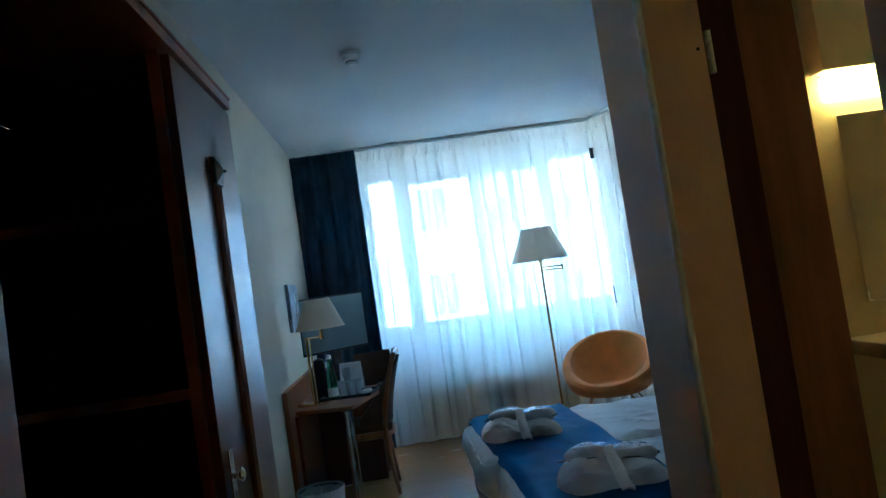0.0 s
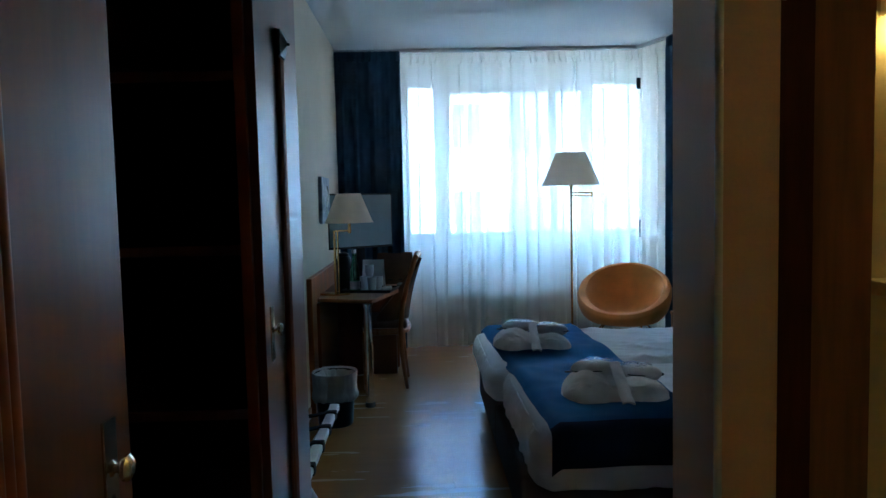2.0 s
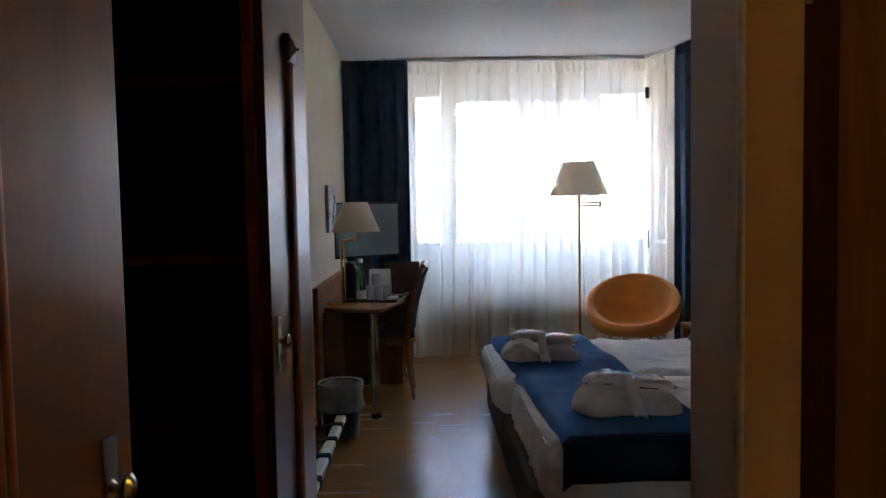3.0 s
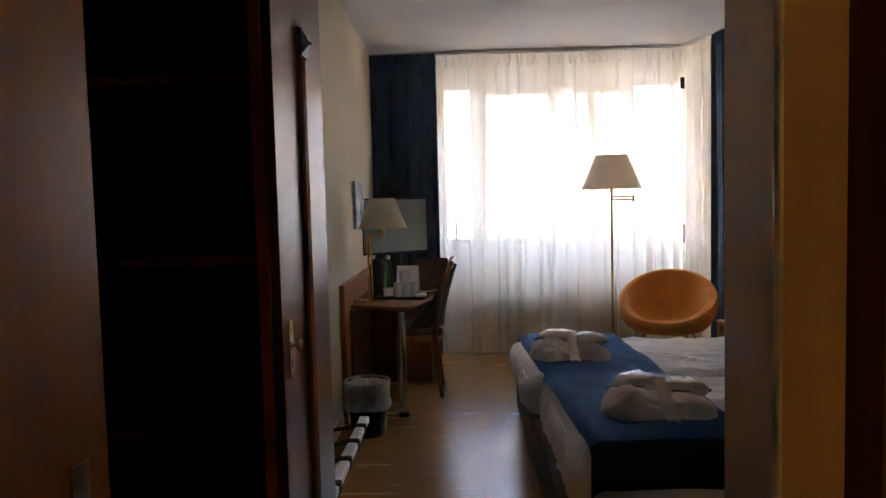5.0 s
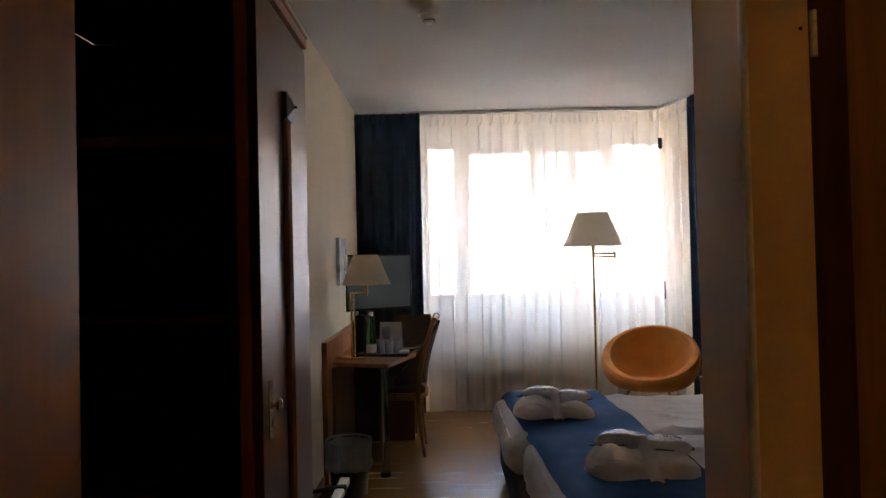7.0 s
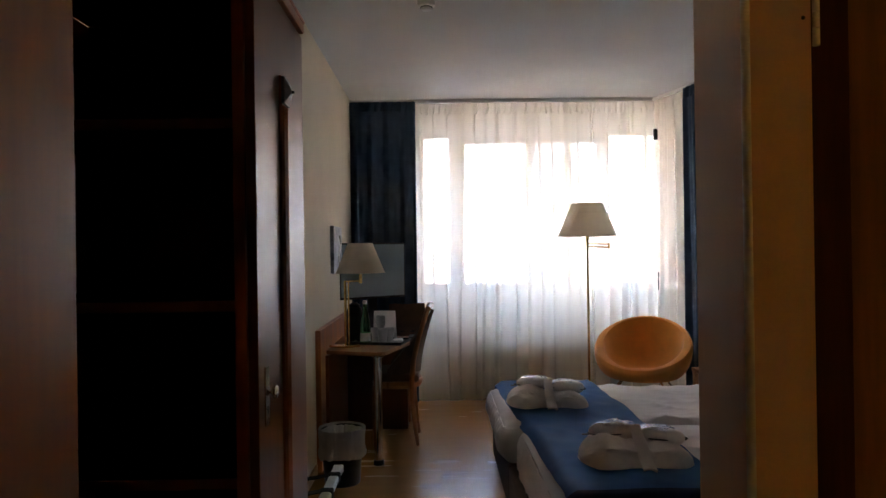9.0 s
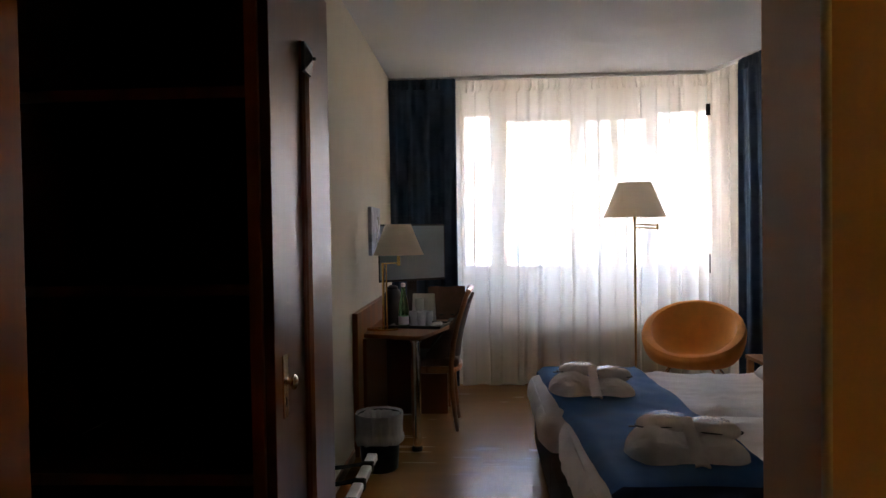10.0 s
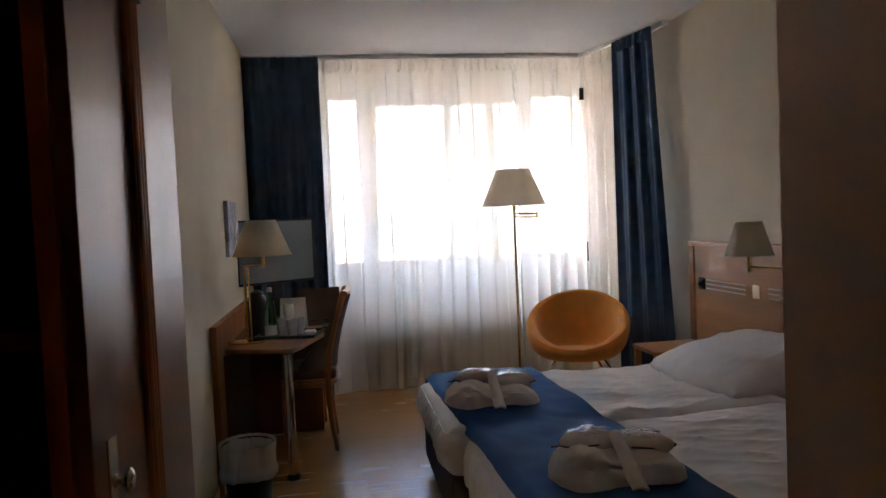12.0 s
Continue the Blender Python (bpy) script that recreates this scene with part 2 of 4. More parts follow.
def tube(bm, pts, r, seg=10):
    """A round tube along a line of points."""
    pts = [Vector(p) for p in pts]
    rings = []
    for i, p in enumerate(pts):
        d = (pts[min(i + 1, len(pts) - 1)] - pts[max(i - 1, 0)]).normalized()
        u = d.orthogonal().normalized() if i == 0 else (u - d * u.dot(d)).normalized()
        w = d.cross(u)
        rr = r[i] if isinstance(r, (list, tuple)) else r
        rings.append([bm.verts.new(p + rr * (u * math.cos(2 * math.pi * k / seg) + w * math.sin(2 * math.pi * k / seg))) for k in range(seg)])
    for a, b in zip(rings, rings[1:]):
        for k in range(seg):
            bm.faces.new((a[k], a[(k + 1) % seg], b[(k + 1) % seg], b[k]))
    bm.faces.new(rings[0]), bm.faces.new(rings[-1])
    return bm


def grid(bm, nu, nv, f):
    """A sheet of nu x nv cells; f(u, v) gives the place."""
    vs = [[bm.verts.new(f(i / nu, j / nv)) for j in range(nv + 1)] for i in range(nu + 1)]
    for i in range(nu):
        for j in range(nv):
            bm.faces.new((vs[i][j], vs[i + 1][j], vs[i + 1][j + 1], vs[i][j + 1]))
    return bm


def thicken(bm, t):
    bmesh.ops.recalc_face_normals(bm, faces=bm.faces)
    bmesh.ops.solidify(bm, geom=bm.faces[:], thickness=t)
    return bm


def prism(bm, outline, z0, z1, bevel=0.0):
    """A plate with an outline in plan."""
    low = [bm.verts.new((x, y, z0)) for x, y in outline]
    high = [bm.verts.new((x, y, z1)) for x, y in outline]
    bm.faces.new(low), bm.faces.new(high)
    n = len(outline)
    for k in range(n):
        bm.faces.new((low[k], low[(k + 1) % n], high[(k + 1) % n], high[k]))
    if bevel:
        bmesh.ops.recalc_face_normals(bm, faces=bm.faces)
        bmesh.ops.bevel(bm, geom=[e for e in bm.edges if abs(e.verts[0].co.z - e.verts[1].co.z) < 1e-5], offset=bevel, segments=2, profile=0.5, affect="EDGES")
    return bm


def rough_up(bm, amount, scale, seed=0.0):
    """Uneven every vertex along its normal."""
    bm.normal_update()
    for v in bm.verts:
        v.co += v.normal * amount * noise.noise(v.co * scale + Vector((seed, seed * 2, seed * 3)))
    return bm


# ------------------------------------------------------------ the large structure
XL, XR, YC, YW, H = -0.78, 2.28, 6.20, 6.72, 2.70   # side walls, curtain line, window wall, ceiling
HALL_R, HALL_END, BACK = 0.588, 1.64, -1.30          # hall's right face, room corner, entrance wall
WARD = -0.41                                         # wardrobe front


def structure(name, bm, mat, label, category, smooth=False):
    return solid(name, bm, mat, label, category, kind="structure", smooth=smooth)


floor = structure("floor", boxed((-1.2, BACK - 0.2, -0.12), (2.5, YW + 0.25, -0.006)), M_JOINT, "oak laminate plank floor with a satin shine", "floor")
structure("ceiling", boxed((-1.3, BACK - 0.2, H), (2.6, YW + 0.3, H + 0.15)), M_CEIL, "plain matt white painted ceiling", "ceiling")
structure("wall_west", boxed((XL - 0.2, 2.075, -0.01), (XL, YW + 0.25, H)), M_WALL, "cream painted wall beside the desk", "wall")
structure("wall_hall_west", boxed((-1.25, BACK - 0.15, -0.01), (-1.02, 2.075, H)), M_HALLWALL, "off-white wall behind the wardrobe", "wall")
structure("wall_entrance", boxed((-1.02, BACK - 0.15, -0.01), (2.45, BACK, H)), M_HALLWALL, "off-white wall at the entrance", "wall")
structure("wall_near", boxed((HALL_R + 0.002, HALL_END - 0.1, -0.01), (XR, HALL_END, H)), M_WALL, "cream painted wall behind the bed's side", "wall")

# right wall with its corner window
bm = bmesh.new()
box(bm, (XR, HALL_END, -0.01), (XR + 0.2, 6.18, H))
box(bm, (XR, 6.18, -0.01), (XR + 0.2, YW, 0.98))
box(bm, (XR, 6.18, 2.50), (XR + 0.2, YW, H))
structure("wall_east", bm, M_WALL, "cream painted wall behind the headboard", "wall")
structure("wall_east_hall", boxed((XR, BACK, -0.01), (XR + 0.2, HALL_END, H)), M_HALLWALL, "off-white wall closing the bathroom side", "wall")
# window wall
bm = bmesh.new()
box(bm, (XL, YW, -0.01), (XR + 0.2, YW + 0.22, 0.98))
box(bm, (XL, YW, 2.50), (XR + 0.2, YW + 0.22, H))
box(bm, (XL, YW, 0.98), (-0.55, YW + 0.22, 2.50))
structure("wall_north", bm, M_WALL, "cream painted wall round the wide window", "wall")
# hall's right wall with the bathroom doorway
bm = bmesh.new()
box(bm, (HALL_R, 1.378, -0.01), (0.720, HALL_END - 0.1, H))
box(bm, (HALL_R, BACK, -0.01), (0.720, 0.74, H))
box(bm, (HALL_R, 0.74, 2.03), (0.720, 1.378, H))
structure("wall_hall_east", bm, M_HALLWALL, "off-white wall with the bathroom doorway", "wall")
bm = bmesh.new()
rod(bm, (HALL_R + 0.004, 1.382, 0), (HALL_R + 0.004, 1.382, 2.03), 0.009, seg=10)
structure("trim_corner_bead", bm, M_WHITE, "white rounded corner bead on the doorway edge", "trim", smooth=True)
structure("wall_corner_fill", boxed((HALL_R, HALL_END - 0.1, -0.01), (HALL_R + 0.002, HALL_END, H)), M_HALLWALL, "off-white end of the hall wall", "wall")

# baseboard along the left wall and the near wall
structure("baseboard", boxed((XL, 2.09, 0), (XL + 0.014, 4.24, 0.06), 0.003), M_BEECH, "narrow wooden skirting along the wall", "baseboard")

# ---- windows
def window(name, at, rz, spans, z0, z1, label):
    """A wide wooden window: outer frame, posts, sashes and panes along its own x."""
    w = thing(name, label, "window", at, rz, kind="structure")
    x0, x1 = spans[0][0] - 0.08, spans[-1][1] + 0.06
    bm = bmesh.new()
    box(bm, (x0, 0, z0 - 0.06), (x1, 0.07, z0), 0.006)
    box(bm, (x0, 0, z1), (x1, 0.07, z1 + 0.05), 0.006)
    part("window_frame", bm, M_WINWOOD, w)
    last = x0
    for a, b, top, sash in spans:
        part("post", boxed((last, 0.002, z0), (a, 0.068, z1), 0.005), M_WINWOOD, w)
        if top < z1:
            part("sash_rail", boxed((a, 0.004, top), (b, 0.066, z1), 0.004), M_WINWOOD, w)
        pane = part("pane", boxed((a, 0.03, z0), (b, 0.036, top)), M_PANE, w)
        pane.visible_shadow = False
        if sash:
            part("handle", boxed((a - 0.045, -0.03, 1.60), (a - 0.025, 0.0, 1.72), 0.004), M_CHROME, w)
        last = b
    part("post", boxed((last, 0.002, z0), (x1, 0.068, z1), 0.005), M_WINWOOD, w)
    return w


window("window_1", (0, YW, 0), 0, [(-0.47, -0.22, 2.45, False), (-0.14, 0.10, 2.45, False), (0.245, 0.862, 2.39, True), (0.948, 1.54, 2.39, True), (1.668, 2.12, 2.45, False)], 1.03, 2.45, "wide wooden window with four bright panes")
window("window_2", (XR + 0.05, 6.70, 0), -90, [(0.08, 0.44, 2.45, False)], 1.03, 2.45, "narrow wooden side window at the room corner")
structure("corner_post", boxed((2.185, YW - 0.03, 1.0), (XR + 0.12, YW + 0.09, 2.5), 0.006), M_WINWOOD, "wooden post at the window corner", "window post")
structure("trim_cord_fitting", boxed((1.925, YC - 0.035, 2.315), (1.962, YC - 0.022, 2.415), 0.004), M_BLACK, "dark curtain cord fitting where the sheers meet", "fitting")
structure("trim_cord_weight", rod(bmesh.new(), (1.952, YC - 0.03, 0.975), (1.952, YC - 0.03, 1.135), 0.006), M_BLACK, "thin dark cord weight beside the sheer curtain", "cord weight", smooth=True)
structure("window_sill", boxed((XL, YW - 0.12, 0.955), (XR, YW + 0.01, 0.985), 0.008), M_WHITE, "white sill under the wide window", "window sill")

# ---- curtain tracks
bm = bmesh.new()
box(bm, (XL, YC - 0.035, H - 0.03), (1.924, YC + 0.02, H - 0.001), 0.004)
structure("trim_curtain_track", bm, M_WHITE, "white curtain track under the ceiling", "curtain track")
bm = bmesh.new()
prism(bm, [(1.925, YC + 0.02), (1.975, YC + 0.02), (2.26, 5.25), (2.21, 5.25)], H - 0.03, H - 0.001)
ob = structure("trim_side_track", bm, M_WHITE, "white curtain track at the side window", "curtain track")

# ---- bathroom shell
BX1, BY0, BY1, BH = 2.18, -0.6, HALL_END - 0.1, 2.15
structure("wall_bath_east", boxed((BX1, BY0, 0), (BX1 + 0.08, BY1, BH)), M_TILE, "beige bathroom wall", "wall")
structure("wall_bath_south", boxed((0.720, BY0 - 0.08, 0), (BX1, BY0, BH)), M_TILE, "beige bathroom wall", "wall")
structure("wall_bath_north", boxed((0.80, BY1 - 0.014, 0), (BX1, BY1 - 0.002, BH)), M_TILE, "beige bathroom wall lit by a warm cove light", "wall")
structure("ceiling_bath", boxed((0.720, BY0, BH), (BX1, BY1, BH + 0.06)), M_CEIL, "low white bathroom ceiling", "ceiling")
structure("floor_bath", boxed((0.70, BY0, -0.004), (BX1, BY1 - 0.03, 0.004)), M_TILE, "beige tiled bathroom floor", "floor")


# ---- distance outside
structure("ground", boxed((-400, YW + 0.3, -7.2), (400, 900, -7.0)), M_STREET, "grey asphalt street far below the window", "ground")


def far_house(x0, x1, y, z1, rows, cols, label, at=None, rz=0.0):
    hs = thing("house", label, "house", at or ((x0 + x1) / 2, y, -7.0), rz)
    w, h = (x1 - x0) / 2, z1 + 7.0
    part("wall", boxed((-w, 0, 0), (w, 8, h), 0.03), M_FACADE, hs)
    bm = bmesh.new()
    vs = [bm.verts.new(p) for p in ((-w - 0.4, -0.5, h), (w + 0.4, -0.5, h), (w + 0.4, 8.5, h), (-w - 0.4, 8.5, h), (-w - 0.4, 4, h + 3.0), (w + 0.4, 4, h + 3.0))]
    for f in ((0, 1, 5, 4), (2, 3, 4, 5), (0, 4, 3), (1, 2, 5), (0, 3, 2, 1)):
        bm.faces.new([vs[k] for k in f])
    part("roof", bm, M_ROOF, hs, smooth=False)
    for r in range(rows):
        for c in range(cols):
            x, z = -w + (c + 0.5) * 2 * w / cols, 1.2 + r * 3.0
            win = part("window", boxed((x - 0.5, -0.03, z), (x + 0.5, 0.02, z + 1.5)), M_FARWIN, hs)
            bm = bmesh.new()
            for lo, hi in (((x - 0.58, -0.06, z - 0.08), (x + 0.58, -0.002, z)), ((x - 0.58, -0.06, z + 1.5), (x + 0.58, -0.002, z + 1.58)), ((x - 0.58, -0.06, z), (x - 0.5, -0.002, z + 1.5)), ((x + 0.5, -0.06, z), (x + 0.58, -0.002, z + 1.5)), ((x - 0.03, -0.05, z), (x + 0.03, -0.032, z + 1.5))):
                box(bm, lo, hi)
            part("frame", bm, M_WHITE, win, smooth=False)
    return hs


far_house(-14, 3.0, 24, 7.0, 5, 6, "pale rendered house with a pale tiled roof across the street")
# second house is an added blocker that cuts sky light at the side window
far_house(-9, 9, 0, 6.0, 4, 6, "unseen pale house added to dim the corner window", (14.0, 14.0, -7.0), -90)
far_house(3.4, 26, 30, 9.0, 5, 8, "pale rendered house with rows of windows across the street")

# ------------------------------------------------------------ wardrobe in the hall
def wardrobe_door(parent, y0, y1, hinge, z0=0.10, z1=1.985):
    """A flat door with a slim fluted strip; hinge: 1 when it hangs on its far side, -1 on its near side."""
    door = part("door", boxed((WARD - 0.022, y0 + 0.004, z0), (WARD, y1 - 0.004, z1), 0.003), M_CHERRY, parent)
    free = y0 if hinge > 0 else y1
    c, knob_y = free + (0.254 if hinge > 0 else -0.268), free + hinge * 0.066
    top = z1 - 0.188
    part("fluted_strip", boxed((WARD, c - 0.024, z0 + 0.03), (WARD + 0.008, c + 0.024, top), 0.002), M_CHERRY_DARK, door, "dark fluted moulding strip")
    for k in (-1, 0, 1):
        y = c + 0.0150 * k
        part("flute", rod(bmesh.new(), (WARD + 0.0075, y, z0 + 0.03), (WARD + 0.0075, y, top - 0.075), 0.0068, seg=12), M_CHERRY_DARK, door)
    zc = top - 0.038
    bm = boxed((WARD + 0.008, c - 0.032, zc - 0.034), (WARD + 0.017, c + 0.032, zc + 0.034), 0.002)
    peak = [bm.verts.new(p) for p in ((WARD + 0.017, c - 0.028, zc - 0.030), (WARD + 0.017, c + 0.028, zc - 0.030), (WARD + 0.017, c + 0.028, zc + 0.030), (WARD + 0.017, c - 0.028, zc + 0.030), (WARD + 0.030, c, zc))]
    for a, b in ((0, 1), (1, 2), (2, 3), (3, 0)):
        bm.faces.new((peak[a], peak[b], peak[4]))
    rosette = part("rosette", bm, M_DARKMETAL, door, "dark pyramid-shaped rosette", smooth=False)
    kz = 1.04
    part("stud", lathe(bmesh.new(), [(0.0, -0.004), (0.004, -0.003), (0.004, 0.003), (0.0, 0.004)], (WARD + 0.031, c, zc), 10), M_RUBBER, rosette)
    bm = boxed((WARD, knob_y - 0.016, kz - 0.075), (WARD + 0.004, knob_y + 0.016, kz + 0.058), 0.0015)
    plate = part("handle_plate", bm, M_NICKEL, door, "pale brass handle plate")
    part("keyhole", boxed((WARD + 0.0035, knob_y - 0.0025, kz - 0.050), (WARD + 0.0046, knob_y + 0.0025, kz - 0.032)), M_BLACK, plate)
    kb = lathe(bmesh.new(), [(0.010, 0.0), (0.0055, 0.003), (0.005, 0.008), (0.011, 0.011), (0.0158, 0.015), (0.0158, 0.019), (0.011, 0.023), (0.0, 0.0245)], seg=20)
    bmesh.ops.rotate(kb, verts=kb.verts, cent=(0, 0, 0), matrix=Matrix.Rotation(radians(90), 3, "Y"))
    bmesh.ops.translate(kb, verts=kb.verts, vec=(WARD + 0.004, knob_y, kz))
    part("knob", kb, M_NICKEL, door, "round turned metal knob")
    return door


ward = thing("wardrobe", "red-brown cherry wardrobe with open shelves darkened as shade", "wardrobe")
part("side_panel", boxed((-1.0, 2.05, 0.0), (WARD - 0.024, 2.071, 2.0), 0.001), M_CHERRY, ward)
part("side_panel", boxed((-1.0, 0.22, 0.0), (WARD - 0.024, 0.24, 2.0), 0.001), M_CHERRY, ward)
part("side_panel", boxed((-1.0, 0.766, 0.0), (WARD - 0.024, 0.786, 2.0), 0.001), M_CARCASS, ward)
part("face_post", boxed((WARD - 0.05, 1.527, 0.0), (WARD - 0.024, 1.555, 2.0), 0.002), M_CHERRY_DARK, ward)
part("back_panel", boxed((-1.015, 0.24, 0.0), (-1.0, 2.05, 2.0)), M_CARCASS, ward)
# dark sheets over the inner faces deepen the painted shade of the bay
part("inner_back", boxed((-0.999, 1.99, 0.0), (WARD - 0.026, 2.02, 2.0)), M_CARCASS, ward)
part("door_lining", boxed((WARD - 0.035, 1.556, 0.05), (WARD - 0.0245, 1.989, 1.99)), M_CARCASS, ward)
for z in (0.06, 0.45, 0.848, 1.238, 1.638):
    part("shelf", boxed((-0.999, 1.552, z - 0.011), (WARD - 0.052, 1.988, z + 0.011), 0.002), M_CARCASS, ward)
    part("shelf_edge", boxed((-0.999, 1.545, z - 0.012), (WARD - 0.052, 1.551, z + 0.012), 0.002), M_CHERRY, ward)
part("plinth", boxed((-1.0, 0.24, 0.0), (WARD - 0.04, 0.765, 0.09)), M_CHERRY_DARK, ward)
part("top_board", boxed((-1.0, 0.29, 2.0), (WARD + 0.004, 2.078, 2.03), 0.004), M_CHERRY_DARK, ward)
bm = bmesh.new()
box(bm, (WARD - 0.06, 0.28, 2.03), (WARD + 0.007, 2.082, 2.040), 0.003)
part("cornice", bm, M_CHERRY_DARK, ward, "dark moulded cornice")
wardrobe_door(ward, 1.525, 2.066, 1)
wardrobe_door(ward, 0.225, 0.787, -1)

# ------------------------------------------------------------ bathroom doorway
dr = thing("door_1", "dark brown folding bathroom door standing open", "door", kind="structure")
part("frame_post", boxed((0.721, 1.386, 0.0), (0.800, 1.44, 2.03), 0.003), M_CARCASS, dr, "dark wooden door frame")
part("leaf", boxed((0.802, 1.425, 0.02), (0.957, 1.462, 2.02), 0.003), M_DOORWOOD, dr)
part("leaf", boxed((0.804, 1.468, 0.02), (0.950, 1.505, 2.02), 0.003), M_DOORWOOD, dr)
for z in (1.79, 0.30):
    bm = bmesh.new()
    rod(bm, (0.730, 1.378, z - 0.045), (0.730, 1.378, z - 0.012), 0.007)
    rod(bm, (0.730, 1.378, z - 0.010), (0.730, 1.378, z + 0.020), 0.007)
    rod(bm, (0.730, 1.378, z + 0.022), (0.730, 1.378, z + 0.045), 0.007)
    part("hinge", bm, M_STEEL, dr, "steel barrel hinge")
part("head_rail", boxed((0.69, 0.74, 2.0), (0.76, 1.378, 2.029), 0.003), M_CARCASS, dr)
part("screw_hole", rod(bmesh.new(), (0.705, 1.3775, 1.80), (0.705, 1.380, 1.80), 0.004), M_BLACK, dr)

# mirror, shelf, cove light and towel ladder
mir = thing("mirror", "large frameless bathroom mirror above a stone shelf", "mirror")
part("pane", boxed((1.075, 1.518, 1.21), (2.10, 1.5255, 1.645), 0.001), M_MIRROR, mir)
shf = solid("stone_shelf", boxed((1.00, 1.36, 1.10), (2.10, 1.525, 1.135), 0.006), M_STONE, "pale stone shelf under the bathroom mirror", "shelf")
cove = thing("cove_light", "glowing warm yellow cove light over the mirror", "light")
part("housing", boxed((1.03, 1.468, 1.742), (2.12, 1.524, 1.93), 0.003), M_WHITE, cove)
part("tube", boxed((1.045, 1.47, 1.675), (2.11, 1.522, 1.737), 0.01), M_COVE, cove, "glowing tube")
bulk = structure("trim_bath_bulkhead", boxed((1.02, 1.455, 1.93), (BX1, BY1 - 0.016, BH), 0.004), M_CEIL, "white boxed bulkhead over the mirror", "bulkhead")
lad = thing("towel_ladder", "dark towel ladder on the bathroom wall", "towel rail")
for x in (1.45, 1.75):
    part("upright", rod(bmesh.new(), (x, BY0 + 0.05, 0.9), (x, BY0 + 0.05, 1.75), 0.013), M_CHROME, lad)
for k in range(5):
    part("rung", rod(bmesh.new(), (1.45, BY0 + 0.05, 1.0 + 0.17 * k), (1.75, BY0 + 0.05, 1.0 + 0.17 * k), 0.009), M_CHROME, lad)
for x, r, h in ((1.12, 0.028, 0.09), (1.22, 0.022, 0.13), (1.33, 0.03, 0.06)):
    solid("toiletry_bottle", lathe(bmesh.new(), [(r * 0.9, 0), (r, 0.006), (r, h * 0.7), (r * 0.45, h * 0.8), (r * 0.45, h)], (x, 1.44, 1.135), 18), M_WHITE, "small white toiletry bottle on the stone shelf", "bottle", group="toiletries on the shelf")

# entrance door behind the walker
ed = thing("door_2", "closed brown entrance door", "door", kind="structure")
part("leaf", boxed((-0.33, BACK + 0.004, 0.01), (0.50, BACK + 0.04, 2.03), 0.004), M_DOORWOOD, ed)
part("frame_post", boxed((-0.41, BACK + 0.002, 0.0), (-0.332, BACK + 0.03, 2.1), 0.004), M_CHERRY_DARK, ed)
part("frame_post", boxed((0.502, BACK + 0.002, 0.0), (0.58, BACK + 0.03, 2.1), 0.004), M_CHERRY_DARK, ed)

# ------------------------------------------------------------ curtains
def hang(bm, p0, p1, z0, z1, waves, amp, seed, nu, nv, gather=0.0, flare=0.0, sweep=0.0, lap=0.0):
    """A pleated cloth between two points in plan; folds loosen and wander downwards, and lap over one another by lap metres."""
    a, b = Vector((*p0, 0)), Vector((*p1, 0))
    d = (b - a)
    n = Vector((-d.y, d.x, 0)).normalized()

    def f(u, v):
        down = 1 - v
        uu = 0.5 + (u - 0.5) * (1 - gather * math.sin(math.pi * min(1, down * 1.15)) + flare * down)
        uu += sweep * u * down
        uu += 0.012 * noise.noise(Vector((u * 7 + seed, down * 1.3, 0))) * down
        ph = u * waves * 2 * math.pi + 2.2 * noise.noise(Vector((u * waves * 0.35, seed, down * 0.5)))
        am = amp * (0.45 + 0.75 * down) * (0.55 + 0.7 * abs(noise.noise(Vector((u * waves * 0.5, seed + 5, down * 0.35)))) * 2)
        am *= 1.0 if v < 0.985 else 0.5
        w = math.sin(ph) + 0.35 * math.sin(2.1 * ph + seed)
        p = a + d * uu + n * (am * w)
        if lap:
            slack = max(0.0, 0.55 + 1.5 * noise.noise(Vector((u * waves * 0.8 + 3, seed + 9, down * 0.22))))
            p += d.normalized() * (lap * slack * math.cos(ph) * min(1.0, u * 25, (1 - u) * 25))
        p.z = z0 + (z1 - z0) * v + (0.006 * math.sin(ph * 0.5) if v == 0 else 0)
        return p

    return grid(bm, nu, nv, f)


cu = thing("sheer_curtain", "ivory translucent voile curtain across the window", "curtain")
part("cloth", hang(bmesh.new(), (-0.30, YC), (1.95, YC), 0.018, H - 0.032, 19, 0.020, 3.1, 700, 30, lap=0.050), M_SHEER, cu)
part("heading", hang(bmesh.new(), (-0.30, YC - 0.004), (1.95, YC - 0.004), H - 0.13, H - 0.031, 42, 0.008, 3.7, 300, 3), M_SHEER, cu)
cu = thing("sheer_curtain", "ivory translucent voile curtain at the side window", "curtain")
part("cloth", hang(bmesh.new(), (1.943, YC + 0.012), (2.20, 5.42), 0.018, H - 0.032, 7, 0.020, 8.4, 260, 26, lap=0.04), M_SHEER, cu)
part("heading", hang(bmesh.new(), (1.94, YC + 0.01), (2.195, 5.42), H - 0.13, H - 0.031, 15, 0.008, 9.7, 120, 3), M_SHEER, cu)


